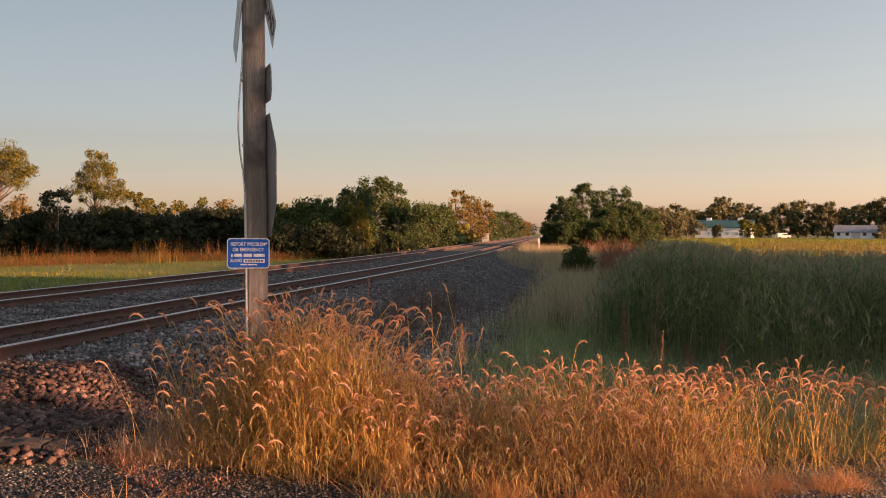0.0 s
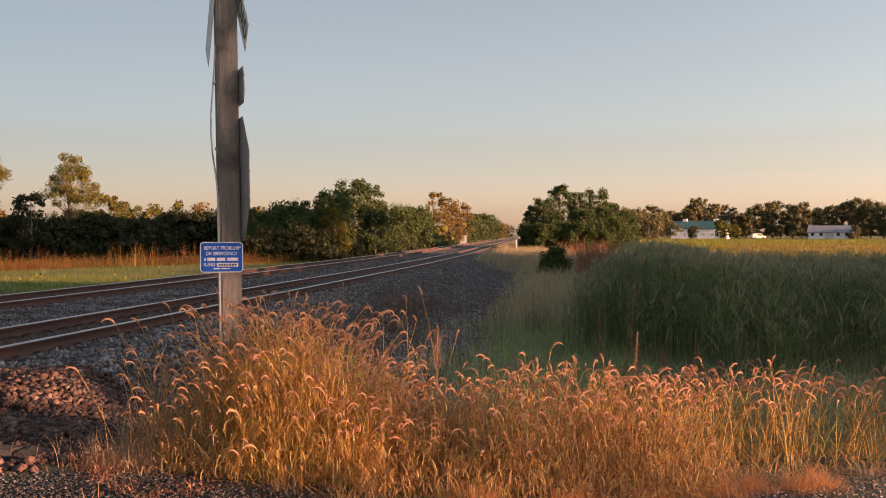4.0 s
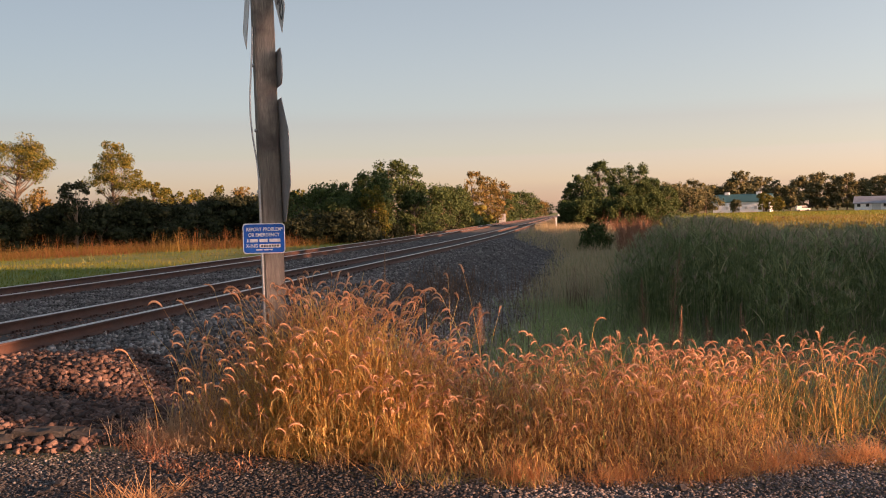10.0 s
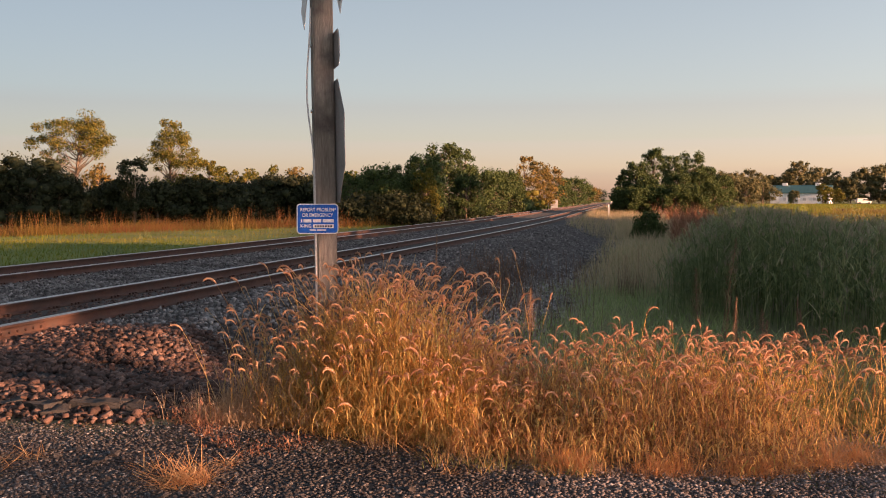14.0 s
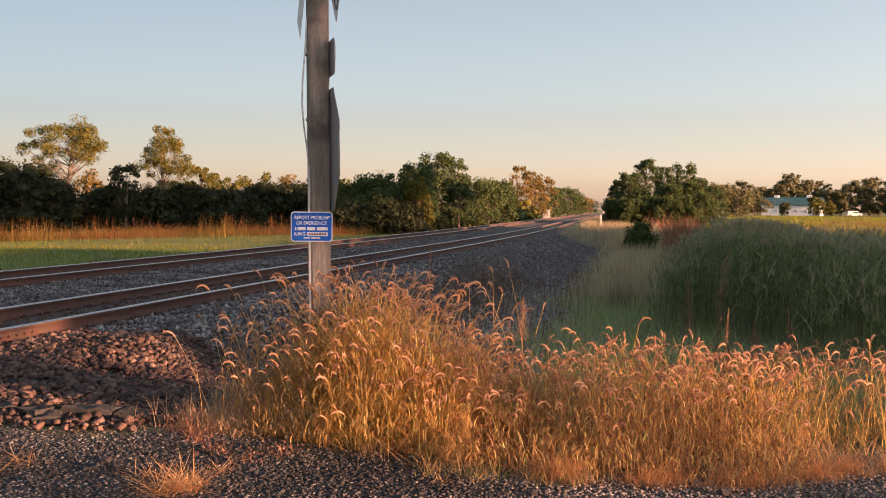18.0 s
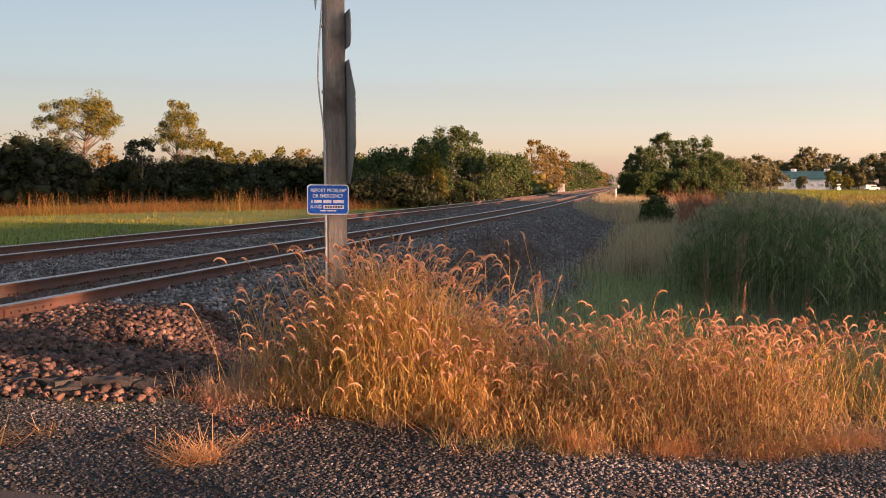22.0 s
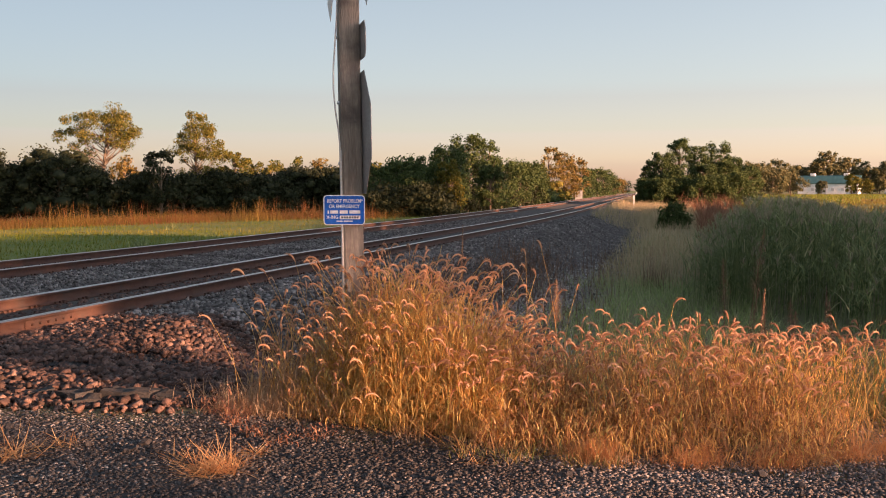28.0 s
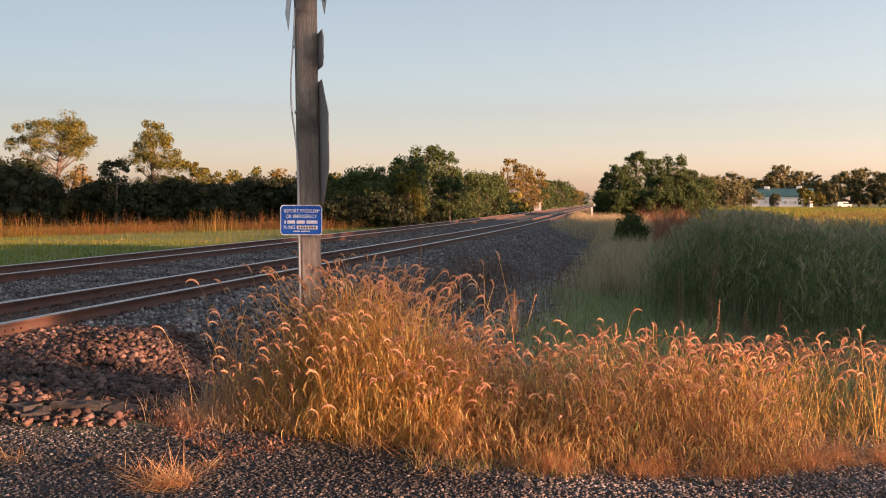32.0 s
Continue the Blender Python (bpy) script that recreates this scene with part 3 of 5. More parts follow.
a = scatter(80000, -5.2, 1.6, 3.95, 6.1)
a = np.concatenate([a[a[:, 1] < ragged_edge(a, lambda x: 5.75 + 0 * x, 0.12)], scatter(6000, 0.6, 2.6, 5.4, 7.2), scatter(3000, 1.6, 2.6, 4.4, 5.4)])
pale = rng.random(len(a)) < 0.08 + 0.92 * ease(a[:, 0] - 0.5 * (a[:, 1] - 4.8), -1.9, -0.5)
stone_field("road_gravel", a[pale], 0.01, 0.036, M_PALEGRAVEL, "pale pinkish gravel loose on the road's edge", lift=0.012, flat=0.45, proud=0.2)
grey = ~pale & (rng.random(len(a)) < 0.35 * (1 - ease(a[:, 0] + 0.4 * np.sin(a[:, 1] * 5), -3.3, -2.5)))
stone_field("grey_gravel", a[grey], 0.01, 0.036, M_SLOPE, "grey limestone chips on the road's edge", lift=0.012, flat=0.45, proud=0.18)
stone_field("dark_gravel", a[~pale & ~grey], 0.01, 0.038, M_GRAVEL, "dark mixed gravel beside the ballast", lift=0.012, flat=0.45, proud=0.18)
a = scatter(24000, -7.25, -3.0, 5.6, 10.5)
a = a[(a[:, 1] > ragged_edge(a, lambda x: 5.95 + 0 * x, 0.12)) & (a[:, 0] < -4.0 + 0.6 * rng.random(len(a)) + 0.35 * (a[:, 1] - 6))]
bare = (np.hypot((a[:, 0] + 5.05) / 0.42, (a[:, 1] - 7.95) / 0.3) < 1) | (np.hypot((a[:, 0] + 5.5) / 0.4, (a[:, 1] - 7.15) / 0.22) < 1)
hollow, a = a[bare], a[~bare]
stone_field("hollow_stones", hollow, 0.02, 0.045, M_GRAVEL, "small grey stones in hollows of the ballast", lift=0.0)
stone_field("ballast_stones", a, 0.035, 0.095, M_BALLAST, "pinkish-grey crushed ballast beside the rails")
a = np.concatenate([scatter(17000, -7.3, -2.2, 9.5, 24), scatter(13000, -7.3, -2.4, 24, 60)])
a[:, 0] += bend(a[:, 1])
a = a[rng.random(len(a)) < 1.15 - ease(a[:, 0] - bend(a[:, 1]), -3.6, -2.0)]
stone_field("shoulder_stones", a, 0.05, 0.11, M_SHOULDER, "grey crushed ballast on the sloping shoulder", small=True)
a = np.concatenate([mound(3500, -3.3, 16, 0.55, 3.0), mound(4500, -3.2, 24, 0.5, 4.5), mound(2500, -4.0, 13, 0.6, 1.6)])
a = a[(a[:, 1] > 10) & (a[:, 0] < -2.0)]
stone_field("ditch_stones", a, 0.035, 0.09, M_WASH, "pale washed stones at the foot of the ballast slope", small=True)
a = np.concatenate([scatter(15000, -12.2, -9.1, 8, 26), scatter(7000, -12.2, -9.1, 26, 60), scatter(2500, -15.3, -14.0, 12, 40)])
a[:, 0] += bend(a[:, 1])
stone_field("middle_stones", a, 0.05, 0.1, M_SLOPE, "grey crushed ballast between the two tracks", small=True)
a = np.concatenate([scatter(4500, -8.8, -7.6, 6, 22), scatter(3000, -13.7, -12.5, 10, 30)])
stone_field("crib_stones", a, 0.04, 0.08, M_BALLAST, "ballast between the ties", lift=0.0, small=True)

# larger single stones lying on the bed and on the road
STONES = []
for k in range(12):
    v, f = stones(np.zeros((1, 3)), np.array([1.0]))
    me = bpy.data.meshes.new("stone")
    me.from_pydata(v.tolist(), [], f.tolist())
    me.materials.append(M_BALLAST if k < 8 else M_GRAVEL)
    STONES.append(me)


def lone_stones(owner, n, x0, x1, y0, y1, lo, hi, kinds):
    r = random.Random(n)
    for _ in range(n):
        x, y, s = r.uniform(x0, x1), r.uniform(y0, y1), lo + (hi - lo) * r.random() ** 2
        ob = new("stone", r.choice(kinds))
        ob.parent = owner
        ob.matrix_local = pose(x, y, float(height(x, y)) + 0.015 + s * 0.2, 0, 0, r.uniform(0, 360)) @ Matrix.Diagonal((s, s, s, 1))


lone_stones(bed, 260, -7.2, -3.9, 6.2, 8.6, 0.06, 0.12, STONES[:8])
lone_stones(road, 110, -6.0, 1.5, 4.2, 5.6, 0.035, 0.07, STONES[8:])

M_ASPHALT = surface("old_asphalt", (0.018, 0.017, 0.017), (0.035, 0.033, 0.032), 9, 70, 0.95, bump=0.8, depth=0.008)


def asphalt_lump(x, y, long, deep, tall, rz, seed):
    """A broken slab of old asphalt: an uneven, bevelled block half sunk into the gravel."""
    r = random.Random(seed)
    bm = bmesh.new()
    box(bm, -long / 2, long / 2, -deep / 2, deep / 2, -0.05, tall)
    bmesh.ops.subdivide_edges(bm, edges=bm.edges[:], cuts=3, use_grid_fill=True)
    for v in bm.verts:
        n = noise.noise_vector(Vector((v.co.x * 9 + seed, v.co.y * 9, v.co.z * 9)))
        v.co += n * 0.035
        v.co.z *= 0.8 + 0.35 * noise.noise(Vector((v.co.x * 6, seed, 0)))
    lump = part("asphalt_lump", bm, M_ASPHALT, None)
    lump.matrix_world = pose(x, y, float(height(x, y)) + 0.02, r.uniform(-4, 4), r.uniform(-4, 4), rz)
    tagged(lump, "broken dark lump of old asphalt at the ballast's edge", "asphalt lump", "asphalt lumps")


for k, (x, y, lo, de, ta, rz) in enumerate(((-4.1, 6.12, 0.4, 0.2, 0.1, 4), (-4.5, 6.02, 0.26, 0.18, 0.07, -20), (-4.32, 5.9, 0.18, 0.14, 0.06, 30), (-3.75, 6.15, 0.24, 0.16, 0.07, 12), (-4.85, 6.05, 0.2, 0.16, 0.06, 50), (-3.5, 6.12, 0.16, 0.12, 0.05, -8))):
    asphalt_lump(x, y, lo, de, ta, rz, k + 3)

# ---------------------------------------------------------------- sign post
FACE = 61.0                                  # the way the crossing signs face, clockwise from +Y
post = thing("crossing_sign_post", (-2.492, 6.60, 0), -FACE, "weathered timber post carrying crossing signs seen from behind", "sign post")
post.matrix_world = post.matrix_world @ pose(0, 0.02, 0, 0.8)
# in the post's own space +Y is the signs' facing, +X the end that points to the road
bm = bmesh.new()
box(bm, -0.076, 0.076, -0.076, 0.076, -0.5, 4.1, 0.012)
for v in bm.verts:
    k = noise.noise(Vector((v.co.x * 3, v.co.y * 3, v.co.z * 1.4)))
    v.co.x += 0.01 * k
part("timber", bm, M_POST, post)


def octagon(r):
    return [(r * math.cos(radians(22.5 + 45 * k)) / math.cos(radians(22.5)), r * math.sin(radians(22.5 + 45 * k)) / math.cos(radians(22.5))) for k in range(8)]


stop = part("stop_sign_back", slab(octagon(0.45), 0.004, Matrix.Translation((0, 0.084, 2.022))), M_ALU, post, "bare aluminium back of an octagonal sign")
part("sheeting", slab(octagon(0.43), 0.002, Matrix.Translation((0, 0.089, 2.022))), M_RED, stop)
plate = [(-0.27, 0.06), (-0.22, 0.13), (0.22, 0.13), (0.27, 0.06), (0.27, -0.06), (0.22, -0.13), (-0.22, -0.13), (-0.27, -0.06)]
tracks_plate = part("count_plate_back", slab(plate, 0.004, Matrix.Translation((0, 0.084, 2.695))), M_ALU, post, "bare metal back of a small plate")
part("sheeting", slab(plate, 0.002, Matrix.Translation((0, 0.089, 2.695))), M_WHITE, tracks_plate)
for k, a in enumerate((45, -45)):
    m = Matrix.Translation((0, 0.084 if k == 0 else -0.084, 3.42)) @ pose(0, 0, 0, 0, a)
    blade = part("crossbuck_blade", slab([(-0.61, -0.115), (0.61, -0.115), (0.61, 0.115), (-0.61, 0.115)], 0.004, m), M_WHITE, post, "white crossbuck blade with black letters")
    if k == 0:
        lettering("letters", "ROAD", 0.13, m @ Matrix.Translation((0.33, -0.0035, 0)), M_INK, blade)
for z in (1.8, 2.25, 2.73, 3.42):
    bm = bmesh.new()
    bmesh.ops.create_cone(bm, cap_ends=True, segments=8, radius1=0.014, radius2=0.012, depth=0.02, matrix=Matrix.Translation((0, -0.082, z)) @ pose(0, 0, 0, 90))
    part("bolt", bm, M_STEEL, post)


def cable(name, pts, r, material, parent, label=""):
    p = np.array(pts, float)
    v, f = tubes(p[None], np.full((1, len(p)), r), 6)
    ob = bulk(name, [(v, f, 0)], [material], parent, smooth=True)
    if label:
        ob["label"] = label
    return ob


# the loose cable and the pale strip down the post's far corner
cable("loose_cable", [(0.05, -0.085, 3.0), (0.05, -0.092, 2.85), (0.05, -0.105, 2.7), (0.05, -0.122, 2.5), (0.05, -0.125, 2.35), (0.05, -0.115, 2.2), (0.05, -0.095, 2.05), (0.05, -0.086, 1.95), (0.05, -0.083, 1.75)], 0.006, M_WIRE, post, "thin pale cable hanging loose")
bm = bmesh.new()
box(bm, 0.045, 0.082, -0.09, -0.077, 0, 1.9, 0.002)
part("ground_strip", bm, M_WIRE, post, "pale metal strip down the post's edge")

# emergency notice on the same post
notice = thing("emergency_sign", (-2.505, 6.479, 1.453), 21.0, "blue emergency notice with white letters on the post", "sign")


def rounded(w, h, r):
    pts = []
    for cx, cy, a0 in ((w / 2 - r, h / 2 - r, 0), (-w / 2 + r, h / 2 - r, 90), (-w / 2 + r, -h / 2 + r, 180), (w / 2 - r, -h / 2 + r, 270)):
        pts += [(cx + r * math.cos(radians(a0 + k * 22.5)), cy + r * math.sin(radians(a0 + k * 22.5))) for k in range(5)]
    return pts


part("plate", slab(rounded(0.305, 0.222, 0.026), 0.003, Matrix()), M_LETTER, notice, "white border of the notice")
part("blue_field", slab(rounded(0.291, 0.208, 0.021), 0.002, Matrix.Translation((0, -0.0022, 0))), M_BLUE, notice)
front = -0.0042
narrow = Matrix.Diagonal((0.84, 1, 1, 1))
lettering("letters", "REPORT PROBLEM*", 0.0255, Matrix.Translation((0.004, front, 0.066)) @ narrow, M_LETTER, notice)
lettering("letters", "OR EMERGENCY", 0.0255, Matrix.Translation((0.0, front, 0.026)) @ narrow, M_LETTER, notice)
lettering("letters", "X-ING", 0.0255, Matrix.Translation((-0.088, front, -0.054)) @ narrow, M_LETTER, notice)


def bar(name, x0, x1, z0, z1, material, y=front):
    bm = bmesh.new()
    box(bm, x0, x1, y - 0.0006, y + 0.0006, z0, z1)
    part(name, bm, material, notice)


for x0, x1 in ((-0.122, -0.112), (-0.103, -0.045), (-0.034, 0.026), (0.037, 0.118)):
    bar("number_bar", x0, x1, -0.026, -0.003, M_LETTER)
bar("white_panel", -0.034, 0.118, -0.068, -0.041, M_LETTER)
for k in range(7):
    bar("number_bar", -0.022 + 0.019 * k, -0.009 + 0.019 * k, -0.062, -0.047, M_INK, front - 0.0014)
bar("small_print_bar", -0.058, -0.012, -0.087, -0.078, M_LETTER)
bar("small_print_bar", -0.004, 0.062, -0.087, -0.078, M_LETTER)


# ---------------------------------------------------------------- grasses
def foxtails(name, xy, hlo, hhi, label, leaf_mat, leaves=4, nod=1.0, tall=None, heads=0.9, lean=(0.02, 0.32)):
    """Foxtail grass: thin stems, arching leaves, nodding bristly heads."""
    n = len(xy)
    base = on_land(xy, -0.02)
    az = rng.uniform(0, 2 * np.pi, n)
    h = rng.uniform(hlo, hhi, n) * (tall(xy) if tall else 1.0)
    lean, bnd = rng.uniform(*lean, n), rng.uniform(0.1, 0.7, n)
    st = arcs(base, az, h, lean, bnd, 6)
    pieces = [(*tubes(st, np.linspace(0.0024, 0.0012, 6) * np.ones((n, 1)), 3), 0)]
    # heads go on from the stem's end and hang over
    tip = st[:, -1]
    haz = az + rng.normal(0, 0.5, n)
    hl = rng.uniform(0.075, 0.135, n)
    hd = arcs(tip, haz, hl, lean + bnd * 0.8, rng.uniform(1.3, 3.0, n) * nod, 7)
    prof = np.array([0.35, 0.8, 1.0, 1.0, 0.9, 0.65, 0.2])
    fat = rng.uniform(0.0055, 0.0085, n)
    has = rng.random(n) < heads
    hd, fat = hd[has], fat[has]
    pieces.append((*tubes(hd, fat[:, None] * prof, 5), 1))
    # bristles
    k, nh = 28, len(hd)
    i = np.repeat(np.arange(nh), k)
    s = rng.integers(1, 6, nh * k)
    c = hd[i, s]
    way = rng.normal(size=(nh * k, 3)) + np.array([0, 0, 0.3])
    way /= np.linalg.norm(way, axis=1, keepdims=True)
    cross = np.cross(way, rng.normal(size=(nh * k, 3)))
    cross /= np.linalg.norm(cross, axis=1, keepdims=True) + 1e-9
    tipv = c + way * (fat[i] + rng.uniform(0.007, 0.016, nh * k))[:, None]
    v = np.stack([c - cross * 0.0016, c + cross * 0.0016, tipv], 1).reshape(-1, 3)
    pieces.append((v, np.arange(3 * nh * k).reshape(-1, 3), 1))
    # leaves off the stem
    i = np.repeat(np.arange(n), leaves)
    f = rng.uniform(0.05, 0.75, n * leaves)
    j = np.minimum((f * 5).astype(int), 4)
    w = (f * 5 - j)[:, None]
    p0 = st[i, j] * (1 - w) + st[i, j + 1] * w
    v, fc = blades(p0, rng.uniform(0.09, 0.26, n * leaves), rng.uniform(0.006, 0.013, n * leaves), (0.1, 1.6), (0.4, 3.2), 5)
    pieces.append((v, fc, 2))
    return tagged(bulk(name, pieces, [M_STRAW, M_SEED, leaf_mat]), label, "grass", kind="stuff")


def thatch(name, xy, lo, hi, width, material, label, lean=(0.1, 0.8), bend_=(0.2, 1.4), m=4, category="grass", tall=None):
    base = on_land(xy, -0.01)
    n = len(xy)
    size = tall(xy) if tall else 1.0
    return tagged(bulk(name, [(*blades(base, rng.uniform(lo, hi, n) * size, rng.uniform(0.6, 1.2, n) * width, lean, bend_, m), 0)], [material]), label, category, kind="stuff")


def near_edge(x):
    """The grass's edge towards the road."""
    return np.interp(x, [-3.4, -2.9, -2.4, -2.0, -1.6, -1.2, -0.5, 0.1, 0.6, 1.2, 3.4], [6.0, 5.93, 5.86, 5.77, 5.6, 5.46, 5.42, 5.52, 5.64, 6.0, 7.2]) + 0.04 * np.sin(x * 7.1)


def behind_edge(xy, back=0.0):
    return xy[xy[:, 1] > near_edge(xy[:, 0]) + back + 0.06 * rng.normal(size=len(xy))]


def dome(xy):
    """How tall the stand is: a hump before the post that falls off to the ballast, a lower belt to the right."""
    x, y = xy[:, 0], xy[:, 1]
    top = np.interp(x, [-3.6, -3.2, -2.9, -2.65, -2.4, -2.1, -1.8, -1.5, -1.25, -1.0, -0.7, -0.3, 0.1, 0.6, 3.5],
                    [0.12, 0.22, 0.33, 0.5, 0.8, 1.05, 1.0, 0.82, 0.58, 0.48, 0.6, 0.64, 0.58, 0.56, 0.6])
    edge = ease(y - near_edge(x), -0.06, 0.42 + 0.4 * ease(x, -1.7, -1.2))
    wave = 0.06 * np.sin(x * 4.3 + 0.6 + y) + 0.04 * np.sin(x * 9.1 + y * 4)
    return np.clip((top + wave * 0.7) * (0.2 + 0.8 * edge), 0.08, 1.1)


def stand(n, x0, x1, y0, y1, back):
    return behind_edge(scatter(n, x0, x1, y0, y1), back)


# the tall dry clump before the post
a = stand(1150, -2.75, -1.2, 5.7, 6.5, 0.1)
a = a[rng.random(len(a)) < ease(a[:, 0], -2.9, -2.2)]
foxtails("foxtail_clump", a, 0.8, 1.24, "tall dry golden foxtail grass with nodding heads", M_STRAW, 7, tall=dome, heads=0.6)
a = np.concatenate([mound(6, -2.8, 6.6, 0.15, 0.15), mound(46, -2.2, 6.5, 0.28, 0.18), mound(16, -1.7, 6.7, 0.12, 0.15), mound(9, -1.15, 6.8, 0.15, 0.15)])
foxtails("foxtail_stragglers", a, 0.88, 1.24, "sparse tall foxtail stems with bent heads", M_STRAW, 3, heads=1.0, lean=(0.0, 0.3))
a = mound(30, -2.9, 6.5, 0.16, 0.2)
foxtails("low_stragglers", a, 0.6, 0.92, "sparse foxtail stems beside the clump", M_DULL, 3, heads=1.0, lean=(0.0, 0.35))
a = stand(800, -3.45, -2.35, 5.8, 6.7, -0.03)
thatch("dull_grass_flank", a, 0.45, 0.95, 0.0065, M_DULL, "dull fine dry grass on the clump's flank", (0.0, 0.9), (0.2, 2.2), 6, tall=dome)
a = behind_edge(np.concatenate([mound(900, -3.05, 6.2, 0.26, 0.2), mound(700, -2.75, 6.05, 0.3, 0.1)]), -0.05)
thatch("low_dull_grass", a, 0.08, 0.3, 0.005, M_DULL, "low dull dry grass spreading onto the ballast", (0.0, 0.9), (0.2, 1.6), 5)
a = behind_edge(mound(120, -2.75, 6.3, 0.26, 0.2), 0.05)
foxtails("flank_foxtails", a, 0.4, 0.72, "pale dry foxtail stems on the clump's flank", M_DULL, 5, heads=0.7)


def crumpled(n, x0, x1, y0, y1, lo, hi):
    """Short curled leaves that fill the stand at all heights, thickest near its outer skin."""
    xy = stand(n, x0, x1, y0, y1, 0.02)
    p = on_land(xy)
    m = len(xy)
    p[:, 2] += dome(xy) * rng.random(m) ** 0.7
    return blades(p, rng.uniform(lo, hi, m), rng.uniform(0.005, 0.01, m), (0.0, 2.8), (0.4, 3.4), 5)


tagged(bulk("crumpled_leaves", [(*crumpled(4600, -2.7, -1.15, 5.7, 6.3, 0.06, 0.17), 0), (*crumpled(2400, -3.15, -2.3, 5.8, 6.4, 0.05, 0.14), 1), (*crumpled(4600, -1.3, 1.0, 5.5, 6.3, 0.05, 0.15), 2), (*crumpled(2400, -1.3, 0.9, 5.5, 6.2, 0.05, 0.15), 0)],
            [M_STRAW, M_DULL, M_OLD]), "short curled dry leaves all through the grass", "grass", kind="stuff")
# the lower belt along the road
a = stand(680, -1.35, 0.75, 5.6, 6.9, 0.38)
foxtails("foxtail_belt", a, 0.78, 1.15, "dry foxtail grass along the road's edge", M_OLD, 6, tall=dome, heads=0.75)
a = np.concatenate([stand(380, -0.6, 3.4, 6.9, 8.6, 0.5), stand(420, 0.5, 3.4, 5.8, 7.4, 0.42)])
foxtails("green_foxtails", a, 0.85, 1.25, "half-green foxtail grass with pale heads", M_GREENER, 6, tall=dome)
# leaves low in the stand
a = stand(850, -2.9, 0.9, 5.5, 6.6, 0.02)
thatch("dry_leaf_mass", a, 0.25, 0.75, 0.0075, M_OLD, "tangle of dry grass leaves", (0.05, 1.3), (0.3, 2.8), 6, tall=dome)
a = stand(700, -2.6, -0.9, 5.5, 6.1, -0.04)
thatch("fallen_stems", a, 0.3, 0.6, 0.006, M_OLD, "dry stems that lean out over the gravel", (0.7, 1.4), (-0.2, 0.9), 6, tall=lambda q: 0.6 + 0.4 * rng.random(len(q)))
a = np.concatenate([stand(900, 0.2, 3.4, 6.1, 8.6, 0.25), stand(700, 0.3, 3.0, 5.5, 7.2, 0.08)])
thatch("green_leaf_mass", a, 0.4, 0.85, 0.011, M_GREENER, "half-green grass leaves among the dry ones", (0.1, 0.9), (0.3, 1.9), 5, tall=dome)
# hazy panicles of a finer, redder grass in the saddle and before the belt
a = np.concatenate([stand(850, -1.45, -0.3, 5.5, 6.2, 0.12), stand(550, -0.3, 1.4, 5.5, 6.4, 0.1)])
thatch("red_haze_grass", a, 0.3, 0.62, 0.0032, M_HAZE, "fine reddish-brown panicle grass", (0.0, 0.9), (0.1, 1.2), 5, tall=lambda q: np.clip(dome(q) * 1.25, 0.2, 0.95))


# fine low grass at the very edge
def tufts(centres, per, spread, lo, hi, width):
    pts = np.concatenate([rng.normal((x, y), spread, (per, 2)) for x, y in centres])
    base = on_land(pts, -0.01)
    n = len(pts)
    out = np.minimum(np.hypot(*(pts - np.repeat(np.array(centres), per, 0)).T) / spread, 2.0)
    return blades(base, rng.uniform(lo, hi, n) * (1.15 - 0.35 * out), np.full(n, width), (0.1, 1.3), (0.2, 1.6), 4)


edge_x = np.arange(-3.4, 3.2, 0.15)
cent = [(x + random.uniform(-0.1, 0.1), float(near_edge(x)) + random.uniform(-0.05, 0.2)) for x in edge_x if random.random() < 0.8]
tagged(bulk("fine_edge_grass", [(*tufts(cent, 150, 0.075, 0.06, 0.24, 0.0028), 0)], [M_DULL]), "fine dull dry grass fringing the road", "grass", kind="stuff")
cent = [(x, float(near_edge(x)) + e) for x, e in ((-0.6, 0.02), (-0.48, 0.05), (-0.05, 0.03), (0.1, 0.05), (0.42, 0.02), (0.55, 0.06), (0.75, 0.1), (0.95, 0.02), (1.15, 0.06), (1.45, 0.0), (1.6, 0.05))]
tagged(bulk("reddish_tufts", [(*tufts(cent, 620, 0.075, 0.12, 0.27, 0.0024), 0)], [M_FINE]), "bushy fine reddish grass tufts at the road's edge", "grass", kind="stuff")
cent = [(x + random.uniform(-0.06, 0.06), float(near_edge(x)) + random.uniform(-0.16, 0.06)) for x in np.arange(-1.35, -0.35, 0.1)]
tagged(bulk("green_edge_grass", [(*tufts(cent, 60, 0.06, 0.08, 0.24, 0.006), 0)], [M_GREENER]), "small green grass tufts at the road's edge", "grass", kind="stuff")


def straw_tuft(x, y, r, n, seed):
    c = np.array([[x, y]]) + rng.normal(0, r * 0.35, (n, 2))
    v, f = blades(on_land(c, 0.015), rng.uniform(r * 0.7, r * 1.7, n), rng.uniform(0.004, 0.008, n), (1.05, 1.6), (-0.5, 0.5), 4)
    return tagged(bulk("straw_tuft", [(v, f, 0)], [M_HAY]), "flattened tuft of dry straw on the gravel", "grass tuft", "straw tufts")


straw_tuft(-2.6, 4.68, 0.19, 300, 1)
straw_tuft(-2.9, 4.82, 0.1, 40, 1)
straw_tuft(-3.9, 4.6, 0.24, 110, 2)
straw_tuft(-3.75, 4.9, 0.13, 40, 3)
straw_tuft(-2.52, 5.05, 0.1, 50, 3)
straw_tuft(-1.2, 5.2, 0.06, 25, 3)


